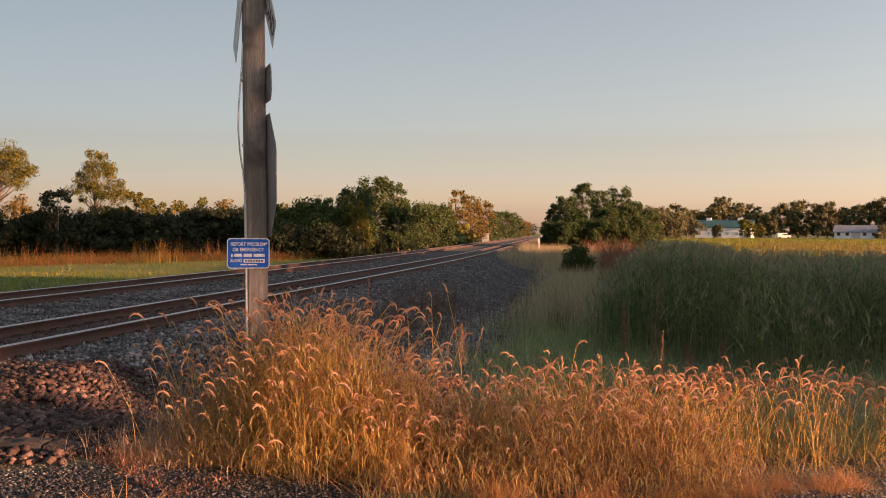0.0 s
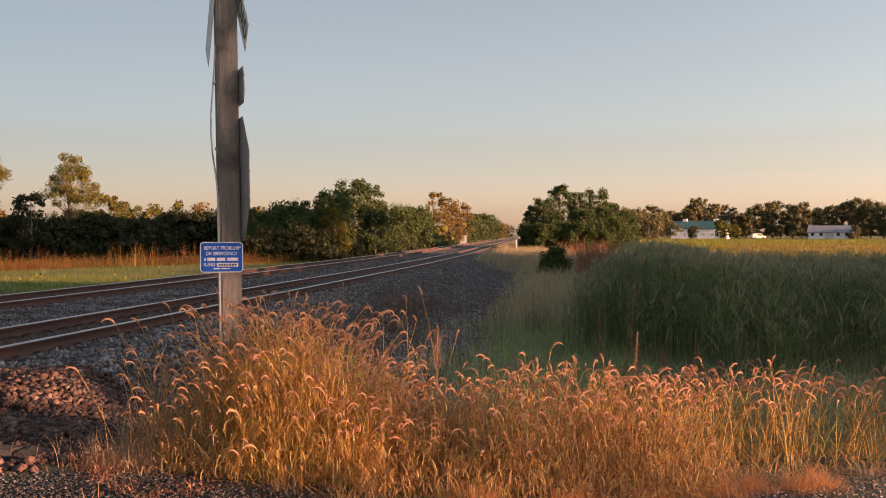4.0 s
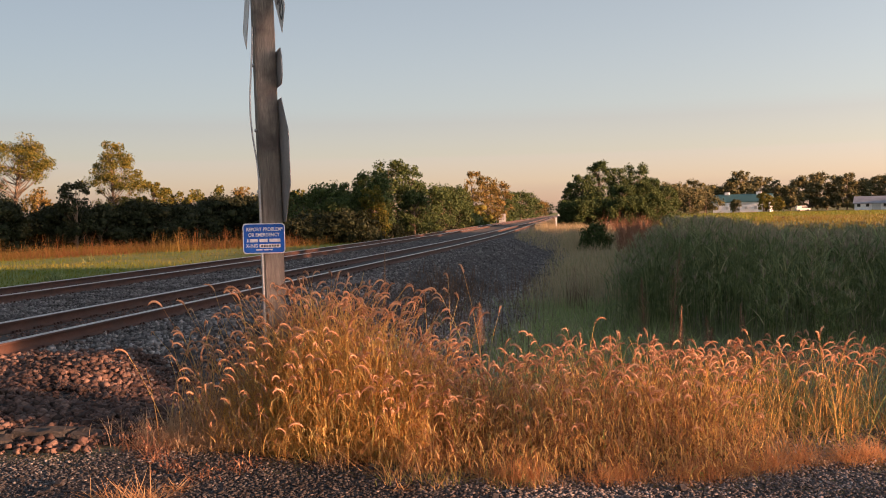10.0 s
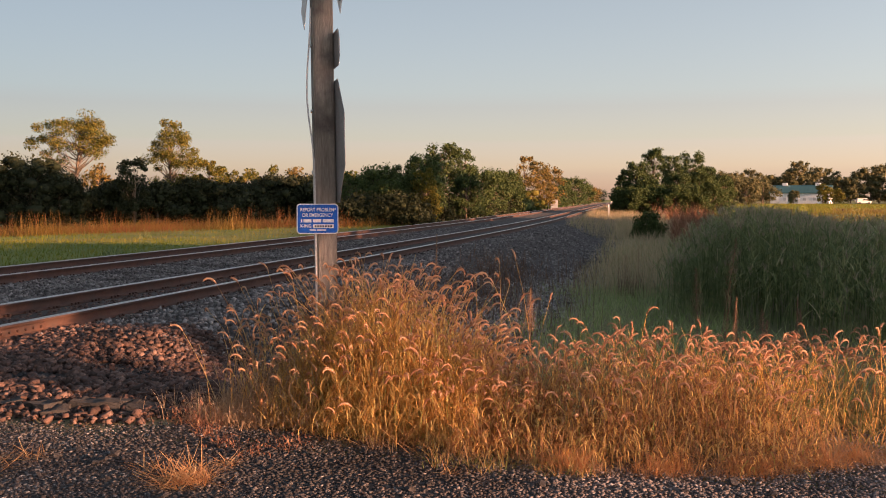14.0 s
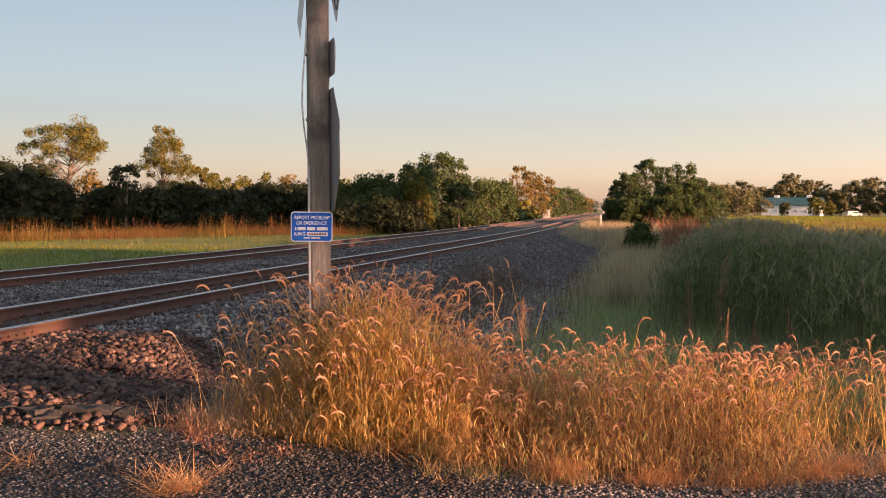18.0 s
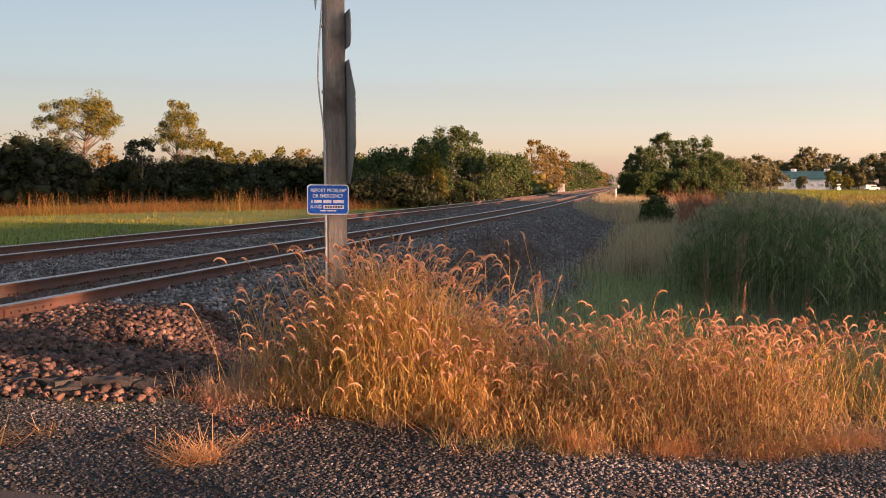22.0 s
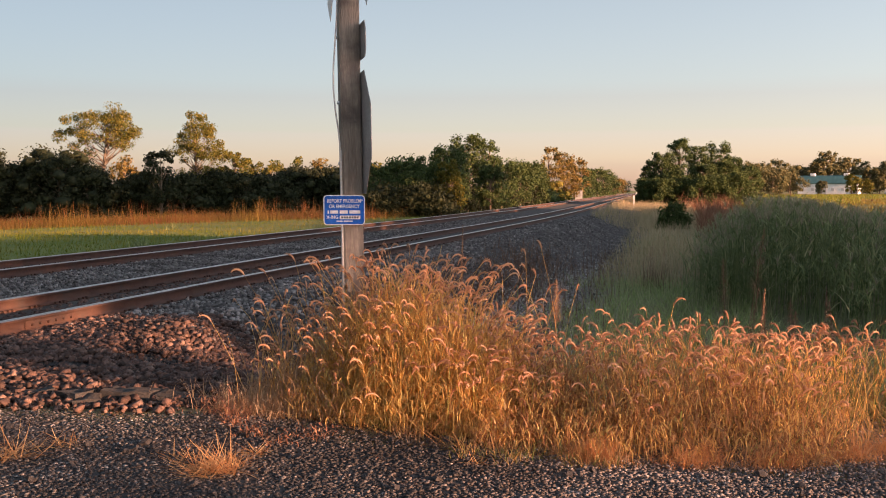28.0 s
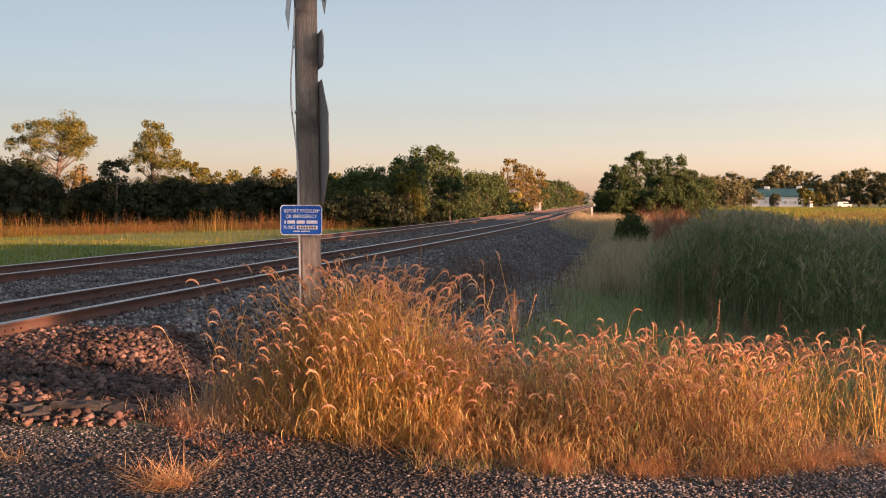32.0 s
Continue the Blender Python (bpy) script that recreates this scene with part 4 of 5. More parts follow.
def red_weed(x, y, h, n):
    """A small withered reddish weed: stiff stems with curled leaves."""
    base = on_land(np.full((n, 2), (x, y)) + rng.normal(0, 0.05, (n, 2)), -0.01)
    v, f = blades(base, rng.uniform(0.5 * h, h, n), rng.uniform(0.003, 0.006, n), (0.0, 0.9), (0.2, 1.8), 5)
    c = base + np.column_stack([rng.normal(0, 0.06, (n, 2)), rng.uniform(0.3, 1.0, n) * h * 0.8])
    lv, lf = blades(c, rng.uniform(0.02, 0.05, n), rng.uniform(0.008, 0.016, n), (0.2, 1.6), (0.5, 2.5), 4)
    tagged(bulk("red_weed", [(v, f, 0), (lv, lf, 0)], [M_REDLEAF]), "small withered reddish weed on the gravel", "weed", "red weeds", "stuff")


for x, y, h in ((-3.14, 5.86, 0.3), (-2.98, 5.68, 0.2), (-2.75, 5.42, 0.14), (-2.5, 5.3, 0.12), (-3.3, 5.9, 0.18), (-2.32, 5.5, 0.12)):
    red_weed(x, y, h, 45)


def dock(x, y, h, seed, fat=0.028, bushy=0.5):
    """A dead seed stalk: a stiff stem with a long brown spike of seeds."""
    r = np.random.default_rng(seed)
    z = float(height(x, y))
    s = np.linspace(0, 1, 7)
    path = np.stack([x + 0.06 * h * s * r.normal(), y + 0.05 * h * s * r.normal(), z + h * s], -1)[None]
    root = thing("seed_stalk", (0, 0, 0), 0, "dead brown weed stalk with a dense seed spike", "weed", "seed stalks")
    bulk("stem", [(*tubes(path, np.linspace(0.005, 0.002, 7)[None], 4), 0)], [M_DOCK], root)
    n = 700
    t = 1 - bushy * r.random(n) ** 0.8
    c = np.stack([np.interp(t, s, path[0, :, k]) for k in range(3)], -1)
    c[:, :2] += r.normal(0, fat * 0.7, (n, 2)) * np.clip((1.04 - t) / bushy * 1.6, 0.15, 1)[:, None]
    v, f = stones(c, r.uniform(0.005, 0.011, n), True)
    tagged(bulk("seed_mass", [(v, f, 0)], [M_DOCK], root), kind="stuff")
    return root


for x, y, h, seed, fat, bushy in ((-1.79, 7.08, 1.36, 1, 0.014, 0.62), (-1.14, 7.92, 1.05, 2, 0.035, 0.35), (0.42, 9.8, 1.95, 3, 0.045, 0.36), (0.34, 9.6, 1.6, 4, 0.04, 0.34), (0.46, 9.7, 1.35, 13, 0.02, 0.5),
                                  (0.61, 8.18, 1.0, 5, 0.03, 0.5), (0.48, 7.6, 0.95, 6, 0.02, 0.6), (1.18, 9.13, 1.2, 7, 0.018, 0.5), (1.3, 9.1, 1.08, 8, 0.018, 0.5), (0.86, 8.56, 1.0, 9, 0.04, 0.45), (0.78, 8.17, 0.85, 14, 0.04, 0.45),
                                  (-0.95, 24.2, 1.15, 10, 0.05, 0.75), (-0.75, 24.6, 1.3, 11, 0.05, 0.75), (-1.1, 24.9, 1.1, 12, 0.05, 0.75)):
    dock(x, y, h, seed, fat, bushy)

# ---------------------------------------------------------------- ditch, reeds, verge
a = np.concatenate([scatter(13000, -4.4, 1.4, 10.0, 26.0), scatter(4200, -0.5, 6.5, 9.2, 16.5)])
a = a[rng.random(len(a)) < 0.05 + ease(a[:, 0] + 0.5 * np.sin(a[:, 1] * 0.8), -3.2, -1.5)]
thatch("ditch_grass", a, 0.2, 0.62, 0.012, M_DITCH, "soft green grass in the ditch", (0.15, 1.1), (0.3, 1.5))
a = np.concatenate([scatter(1800, -2.6, 0.3, 24, 40), scatter(6000, -3.2, 1.0, 38, 95), scatter(9000, -5.9, -1.3, 56, 160)])
a = a[(rng.random(len(a)) < 0.1 + 0.9 * ease(a[:, 0], -3.2, -1.6)) | (a[:, 1] > 50)]
a[:, 0] += bend(a[:, 1])
thatch("ditch_seed_grass", a, 0.35, 0.95, 0.02, M_PINK, "hazy pinkish-beige seeding grass beside the track", (0.0, 0.6), (0.2, 1.1))
a = np.concatenate([mound(700, -4.6, 26, 0.4, 2.6), mound(260, -3.9, 21, 0.4, 2.0), scatter(200, -4.6, -2.2, 12, 30)])
thatch("withered_weeds", a, 0.2, 0.6, 0.018, M_BROWNWEED, "withered brown weeds on the ballast slope", (0.1, 0.9), (0.1, 0.8), 4, "weeds")
a = np.concatenate([scatter(420, -3.7, -1.7, 13, 27), mound(160, -2.4, 17, 0.5, 2.5)])
thatch("frosted_weeds", a, 0.2, 0.6, 0.012, M_FROST, "pale grey dead weeds at the foot of the slope", (0.0, 0.7), (0.1, 1.2), 5, "weeds")
a = np.concatenate([mound(260, -2.7, 27, 0.6, 4.0), mound(120, -2.2, 18, 0.5, 2.5), mound(90, -0.9, 24.5, 0.25, 0.6)])
thatch("dead_stems", a, 0.45, 1.0, 0.012, M_BROWNWEED, "thin dead weed stems standing in the ditch", (0.0, 0.2), (0.0, 0.35), 4, "weeds")
a = np.concatenate([scatter(2200, 0.2, 3.2, 46, 72), scatter(700, -1.5, 3.4, 74, 100)])
thatch("red_weed_belt", a, 0.85, 1.9, 0.035, M_REDWEED, "reddish tall weeds along the field's edge", (0.0, 0.6), (0.1, 1.0),
       tall=lambda q: 0.75 + 0.3 * np.sin(q[:, 0] * 3.1 + q[:, 1] * 0.3) * np.sin(q[:, 1] * 0.45) + 0.3 * rng.random(len(q)) ** 4)


def reeds(n):
    """A stand of reeds: leafy canes with feathery tops."""
    xy = scatter(n, -0.6, 18, 9.0, 40)
    front = 19.6 - 1.35 * np.clip(xy[:, 0], 0, 3.2) - 1.5 * np.clip(xy[:, 0] - 5.6, 0, 4.0) + 0.5 * np.sin(xy[:, 0] * 1.9)
    left = 0.0 + 0.05 * (xy[:, 1] - 19) + 0.35 * np.sin(xy[:, 1] * 0.9)
    keep = (xy[:, 1] > front) & (xy[:, 0] > left) & (xy[:, 0] < 0.4 * xy[:, 1] + 0.6)
    keep &= rng.random(n) < np.clip(1.2 - (xy[:, 1] - front) / 16, 0.22, 1)
    xy, inside = xy[keep], np.minimum(xy[keep, 1] - front[keep], xy[keep, 0] - left[keep])
    n = len(xy)
    base = on_land(xy, -0.05)
    # the last term raises unseen canes at the far right to shade the rails
    h = 2.22 - 0.0127 * np.hypot(xy[:, 0], xy[:, 1]) - 0.38 * rng.random(n) - 0.95 * (1 - ease(inside, -0.2, 1.5)) + 0.3 * (1 - ease(xy[:, 0], 1.5, 4.5)) + 0.15 * ease(xy[:, 1], 24, 34) + 0.12 * (1 - ease(xy[:, 0] / xy[:, 1], 0.02, 0.1)) - 0.2 * ease(xy[:, 0] / xy[:, 1], 0.09, 0.17) + 1.2 * ease(xy[:, 0] - 0.32 * xy[:, 1], 0.4, 2.0)
    az = rng.uniform(0, 2 * np.pi, n)
    st = arcs(base, az, h, rng.uniform(0, 0.14, n), rng.uniform(0, 0.22, n), 5)
    pieces = [(*tubes(st, np.linspace(0.006, 0.003, 5) * np.ones((n, 1)), 3), 0)]
    k = 8
    i = np.repeat(np.arange(n), k)
    f = rng.uniform(0.2, 0.98, n * k)
    j = np.minimum((f * 4).astype(int), 3)
    w = (f * 4 - j)[:, None]
    p0 = st[i, j] * (1 - w) + st[i, j + 1] * w
    pieces.append((*blades(p0, rng.uniform(0.28, 0.6, n * k), rng.uniform(0.014, 0.03, n * k), (0.3, 1.2), (0.6, 2.3), 4), 0))
    q = rng.random(n) < 0.65
    p = np.repeat(st[q, -1], 14, 0)
    m = len(p)
    pieces.append((*blades(p - np.array([0, 0, 0.1]), rng.uniform(0.1, 0.24, m), np.full(m, 0.009), (0.0, 0.5), (0.3, 1.6), 4), 1))
    return tagged(bulk("reed_bed", pieces, [M_REED, M_PLUME]), "dense dark green reeds with feathery mauve tops", "reeds", kind="stuff")


reeds(17500)

# stubble and regrowth standing on the field behind the reeds
def sector(n, b0, b1, d0, d1):
    t, d = np.radians(rng.uniform(b0, b1, n)), np.sqrt(rng.uniform(d0 ** 2, d1 ** 2, n))
    return np.stack([np.sin(t) * d, np.cos(t) * d], -1)


a = np.concatenate([sector(9000, 2.2, 18, 46, 120), sector(6000, 8, 18, 110, 175)])
thatch("field_stubble", a, 0.1, 0.3, 0.09, M_STUBBLE, "tan stubble on the harvested field", (0.0, 0.6), (0.0, 0.5), 3, "stubble")
a = np.concatenate([sector(9000, 2.2, 9, 105, 330), sector(9000, 8, 18, 165, 340)])
thatch("field_regrowth", a, 0.15, 0.4, 0.16, M_REGROW, "green regrowth on the field", (0.0, 0.6), (0.0, 0.5), 3, "grass")

# left of the line: mown verge, then tall dry grass before the trees
a = np.concatenate([scatter(30000, -66, -16.2, 16, 72), scatter(9000, -34, -16.0, 12, 40)])
thatch("verge_grass", a, 0.08, 0.2, 0.03, M_SHORT, "short green grass of the verge", (0.1, 0.8), (0.2, 1.0), 3)
az_ = np.radians(rng.uniform(-50, -9, 26000))
dd = rng.uniform(62, 84, 26000)
a = np.stack([np.sin(az_) * dd, np.cos(az_) * dd], -1)
a = a[a[:, 0] < -19 + bend(a[:, 1])]
thatch("tall_dry_grass", a, 0.3, 0.95, 0.022, M_TALL, "tall orange dry grass before the trees", (0.0, 0.6), (0.1, 1.0),
       tall=lambda q: 0.85 + 0.2 * np.sin(q[:, 0] * 0.45) + 0.15 * np.sin(q[:, 0] * 1.3 + 1) + 0.25 * rng.random(len(q)) ** 3)
# taller weeds in clusters among the dry grass, and dark weeds on the mown verge
c = np.stack([np.sin(np.radians(rng.uniform(-40, -13, 30))), np.zeros(30)], -1)
c[:, 1] = np.sqrt(1 - c[:, 0] ** 2)
c *= rng.uniform(62, 70, 30)[:, None]
a = np.repeat(c, 16, 0) + rng.normal(0, 0.45, (480, 2))
thatch("tall_weeds", a[a[:, 0] < -19.5 + bend(a[:, 1])], 0.9, 1.75, 0.03, M_TALL, "tall tan weeds standing out of the dry grass", (0.0, 0.25), (0.0, 0.5), 5, "weeds")
for x, y in ((-17.75, 27.2), (-25.5, 42.0)):
    v, f = blades(on_land(mound(70, x, y, 0.16, 0.16)), rng.uniform(0.2, 0.55, 70), rng.uniform(0.02, 0.04, 70), (0.0, 0.7), (0.2, 1.4), 4)
    tagged(bulk("verge_weed", [(v, f, 0)], [M_REED]), "dark green weed standing on the verge", "weed", "verge weeds")


# ---------------------------------------------------------------- trees
def tree(at, h, wide, seed, leaf, label, low=0.12, leaves=2600, leaf_size=0.3, clumps=26, airy=0.0, name="tree", squash=1.0, trunk=None, puff=None, core=None):
    """A tapered trunk with limbs, and a crown of leaf clumps of uneven outline."""
    r = np.random.default_rng(seed)
    root = thing(name, at, 0, label, "shrub" if name == "shrub" else "tree", "shrubs" if name == "shrub" else "trees")
    tr = trunk or h * 0.022 + 0.03
    # clump centres fill an egg, denser outside
    u = r.normal(size=(clumps, 3))
    u /= np.linalg.norm(u, axis=1, keepdims=True)
    rad = r.uniform(0.35, 0.95, clumps) ** (0.5 if airy < 0.5 else 0.6)
    zc, zr = h * (1 + low) / 2, h * (1 - low) / 2
    c = u * rad[:, None] * np.array([wide / 2 * 0.86, wide / 2 * 0.86, zr * 0.9])
    c[:, 2] = zc + c[:, 2] * squash
    c[:, :2] *= (1.0 - 0.35 * np.clip((c[:, 2] - zc) / zr, -0.4, 1))[:, None]
    if low < 0.1:
        t = r.uniform(0.08, 0.93, clumps) ** 0.9
        rad = wide / 2 * 0.88 * np.sqrt(np.clip(1 - ((t - 0.32) / 0.7) ** 2, 0.02, 1)) * r.uniform(0.15, 1.0, clumps) ** 0.5
        a0 = r.uniform(0, 2 * np.pi, clumps)
        c = np.stack([np.cos(a0) * rad, np.sin(a0) * rad, t * h], -1)
    cr = r.uniform(0.55, 1.15, clumps) * wide * (puff or (0.17 if airy < 0.5 else 0.115))
    # trunk and a limb to each clump
    s = np.linspace(0, 1, 7)
    wob = np.cumsum(r.normal(0, 0.012 * h, (7, 2)), 0) * s[:, None]
    tp = np.column_stack([wob, s * h * 0.86 - 0.3 * (s == 0)])
    parts = [(*tubes(tp[None], (tr * (1 - 0.85 * s))[None], 7), 0)]
    start = np.clip(c[:, 2] / h - (0.08 if airy else 0.22) - 0.2 * r.random(clumps), 0.12, 0.9) * h
    p0 = np.column_stack([np.interp(start, tp[:, 2], tp[:, 0]), np.interp(start, tp[:, 2], tp[:, 1]), start])
    q = np.linspace(0, 1, 5)[None, :, None]
    lp = p0[:, None] * (1 - q) + c[:, None] * q
    lp[:, 1:4, 2] -= (0.06 * np.linalg.norm(c - p0, axis=1))[:, None] * np.array([0.7, 1.0, 0.7])
    parts.append((*tubes(lp, (tr * (0.26 if low > 0.1 else 0.18)) * np.linspace(1, 0.15, 5) * np.ones((clumps, 1)), 3), 0))
    bulk("trunk", parts, [M_BARK], root, smooth=True)
    # leaves
    i = r.integers(0, clumps, leaves)
    d = r.normal(size=(leaves, 3))
    d /= np.linalg.norm(d, axis=1, keepdims=True)
    p = c[i] + d * (cr[i] * r.random(leaves) ** 0.45)[:, None] * np.array([1.1, 1.1, 0.85])
    p[:, 2] = np.maximum(p[:, 2], 0.02 * h)
    n1 = r.normal(size=(leaves, 3))
    n1 /= np.linalg.norm(n1, axis=1, keepdims=True)
    n2 = np.cross(n1, r.normal(size=(leaves, 3)))
    n2 /= np.linalg.norm(n2, axis=1, keepdims=True) + 1e-9
    sz = (leaf_size * r.uniform(0.55, 1.2, leaves))[:, None]
    v = np.stack([p - n1 * sz * 0.6, p + n2 * sz * 0.34, p + n1 * sz * 0.6 + np.array([0, 0, -0.15]) * sz, p - n2 * sz * 0.34], 1).reshape(-1, 3)
    pieces = [(v, np.arange(4 * leaves).reshape(-1, 4), 0)]
    core = (0.0 if airy or low > 0.1 else 0.36) if core is None else core
    if core:
        k = r.uniform(0.75, 1.15, (clumps, 12, 1))
        cv = c[:, None] + ICO_V[None] * k * (cr * core)[:, None, None] * np.array([1.1, 1.1, 0.85])
        cv[..., 2] = np.maximum(cv[..., 2], 0.0)
        pieces.append((cv.reshape(-1, 3), (ICO_F[None] + 12 * np.arange(clumps)[:, None, None]).reshape(-1, 3), 0))
    bulk("crown", pieces, [leaf], root)
    return root


DARK = "dense green tree at the field's edge, leaves darkened for shade"
# low dark growth left of the line, shade in its leaf colour: bearing, distance, height, width
for k, (bg, d, h, w) in enumerate(((-47, 88, 6.2, 7), (-44, 90, 6.0, 7), (-41.5, 88, 6.0, 6), (-39.3, 90, 5.9, 6), (-37.4, 88, 5.9, 6), (-35.9, 86, 5.5, 4.5), (-33.6, 95, 4.3, 4), (-32.4, 88, 4.6, 4.5),
                                   (-30.6, 86, 4.3, 5), (-28.6, 88, 4.4, 5), (-27, 88, 4.3, 4.5), (-25.2, 90, 4.1, 5), (-23.6, 92, 4.3, 5), (-22, 92, 4.1, 5), (-20.3, 90, 3.9, 5), (-18.6, 90, 3.9, 5), (-17, 92, 4.2, 5),
                                   (-42.8, 95, 5.4, 7), (-40.2, 96, 5.2, 7), (-38.2, 95, 5.4, 7), (-36.2, 96, 5.2, 7), (-31.5, 94, 4.2, 6), (-29.5, 94, 4.2, 6), (-26.2, 95, 4.0, 6), (-24.2, 96, 4.0, 6), (-21.2, 96, 3.9, 6))):
    tree(spot(bg, d), h * random.uniform(0.85, 1.12), (w + 1.8) * random.uniform(0.7, 1.1), 100 + k, M_LEAF_SHADED, DARK, low=0.02, leaves=7600, leaf_size=0.22, clumps=84, puff=0.15, core=0.5)
tree(spot(-35.1, 92), 11.0, 9.2, 201, M_LEAFY, "tall spreading tree with yellowing open crown", low=0.52, leaves=10500, leaf_size=0.17, clumps=52, airy=1, trunk=0.24, puff=0.09)
tree(spot(-29.7, 90), 10.6, 5.6, 202, M_LEAFY, "tall narrow tree with thin yellowing crown", low=0.14, leaves=12000, leaf_size=0.16, clumps=72, airy=1, trunk=0.2, puff=0.12)
tree(spot(-27.8, 93), 6.8, 3.8, 203, M_LEAFY, "yellowing young tree behind the hedge", low=0.3, leaves=3600, leaf_size=0.18, clumps=22, airy=1)
tree(spot(-31.9, 84), 6.1, 3.4, 204, M_LEAF_SHADED, DARK, low=0.02, leaves=4200, leaf_size=0.2, clumps=36)
for k, (bg, d, h, w) in enumerate(((-33.9, 150, 8.4, 8), (-27.2, 160, 8.8, 7), (-25.6, 160, 8.6, 8), (-24.1, 165, 9.0, 8), (-22.6, 160, 8.7, 8), (-21, 165, 8.6, 9), (-19.4, 160, 8.0, 8))):
    tree(spot(bg, d), h, w, 220 + k, M_LEAFO if k in (0, 4) else M_LEAFY, "distant orange-tinted tree behind the hedge", low=0.15, leaves=1500, leaf_size=0.45, clumps=22, airy=1)
# the clump beside the far track
for k, (bg, d, h, w, m) in enumerate(((-19.0, 78, 4.3, 4.5, 0), (-17.6, 74, 4.7, 5.0, 0), (-16.2, 73, 4.9, 4.5, 0), (-14.9, 72, 5.4, 4.2, 0), (-13.6, 84, 7.2, 4.6, 0), (-12.5, 86, 6.8, 4.2, 0), (-14.6, 78, 5.9, 4.0, 0),
                                      (-11.5, 90, 5.2, 4.5, 0), (-10.4, 98, 4.9, 4.5, 0), (-9.7, 106, 5.0, 4.5, 0), (-14.7, 69, 4.4, 2.4, 1), (-12.2, 76, 3.8, 3.0, 0), (-16.9, 70, 3.4, 3.4, 0))):
    tree(spot(bg, d), h, w, 300 + k, (M_LEAF, M_LEAFY, M_LEAFO)[m], "bushy green tree beside the far track", low=0.02, leaves=4800, leaf_size=0.19, clumps=60, puff=0.145)
for k, (bg, d, h, w, m) in enumerate(((-10.3, 128, 5.8, 4.5, 1), (-9.4, 132, 6.2, 5.0, 1), (-8.6, 150, 9.0, 5.5, 2), (-7.7, 158, 8.6, 6, 2), (-7.0, 168, 7.9, 6, 2), (-6.7, 190, 6.6, 6, 0), (-6.2, 205, 6.4, 6.5, 0),
                                      (-5.7, 215, 7.2, 7, 0), (-5.35, 240, 7.0, 7, 0), (-5.0, 280, 6.5, 8, 0), (-4.75, 320, 6.2, 8, 2), (-4.5, 380, 6.5, 9, 2), (-4.2, 450, 6.5, 10, 0))):
    tree(spot(bg, d), h, w, 330 + k, (M_LEAF, M_LEAFY, M_LEAFO)[m], "autumn-tinted tree in the row along the line", low=0.04, leaves=2800, leaf_size=0.29, clumps=50, puff=0.13)
# undergrowth below these trees, the shade under them put into its leaf colour
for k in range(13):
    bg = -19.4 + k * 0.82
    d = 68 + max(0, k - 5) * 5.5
    tree(spot(bg, d), 2.0 + 0.4 * math.sin(k * 2.1), 4.0, 350 + 20 * k, M_LEAF_SHADED, "low undergrowth beside the far track, leaves darkened for shade", low=0.02, leaves=2600, leaf_size=0.16, clumps=30, name="shrub")
for k, (bg, d) in enumerate(((-10.6, 112), (-10.0, 118), (-9.4, 124), (-8.8, 132), (-8.2, 140), (-7.7, 172), (-7.2, 185), (-6.6, 200), (-6.1, 215))):
    tree(spot(bg, d), 2.4 + 0.7 * math.sin(k * 1.9), 4.6, 620 + k, M_LEAFY if k in (1, 4) else M_LEAF, "low bush under the trees along the line", low=0.0, leaves=1500, leaf_size=0.24, clumps=26, name="shrub", core=0.7)
# the dense group right of the line
for k, (bg, d, h, w, m) in enumerate(((-2.55, 122, 6.2, 3.6, 0), (-1.9, 118, 7.0, 5.0, 0), (-0.9, 120, 9.0, 5.0, 0), (0.2, 124, 8.0, 5.2, 0), (1.3, 120, 8.2, 5.4, 0), (2.0, 124, 6.6, 4.6, 0), (-1.4, 114, 4.8, 4.5, 0),
                                      (0.6, 114, 5.2, 5.0, 0), (1.6, 115, 5.6, 4.6, 0), (-2.7, 112, 3.6, 4.2, 0), (-1.9, 110, 3.4, 4.5, 0), (-0.7, 111, 3.6, 5, 0), (0.4, 110, 3.5, 5, 0), (1.4, 111, 3.6, 5, 0), (2.3, 112, 4.0, 5, 0), (2.9, 130, 5.4, 5, 0))):
    tree(spot(bg, d), h * 0.95, w * 0.88, 360 + k, M_LEAF, "dense green tree in the group by the line", low=0.02, leaves=7500, leaf_size=0.19, clumps=84, puff=0.13)
tree(spot(-1.2, 57, 0.15), 1.75, 2.1, 390, M_LEAF, "small round dark green shrub in the grass", low=0.0, leaves=6000, leaf_size=0.12, clumps=56, puff=0.15, name="shrub")
# beyond the reeds, out of view, added to cast shade: dense bushes, then high-stemmed trees towards the road
for k in range(31):
    x, y = 40.0 + 2.5 * (k % 2) + random.uniform(-0.5, 0.5), -1.3 + 2.1 * k
    tree((x, y, float(height(x, y))), (8.9 if k < 8 else 7.9) + random.uniform(-0.1, 0.2), 8.4, 480 + k, M_LEAF, "dense unseen tree beyond the reeds, added to cast shade", low=0.02, leaves=1500, leaf_size=0.66, clumps=44, puff=0.15, core=0.8)
# added high crowns shade the post and signs, low sun still reaches the grass
for k in range(4):
    x, y = 40.0 + random.uniform(-0.6, 0.6), -12.3 + 2.7 * k
    tree((x, y, float(height(x, y))), 13.5, 5.6, 510 + k, M_LEAF, "tall high-stemmed unseen tree by the road, added to shade the post", low=0.48, leaves=1500, leaf_size=0.6, clumps=34, trunk=0.12, core=0.7)
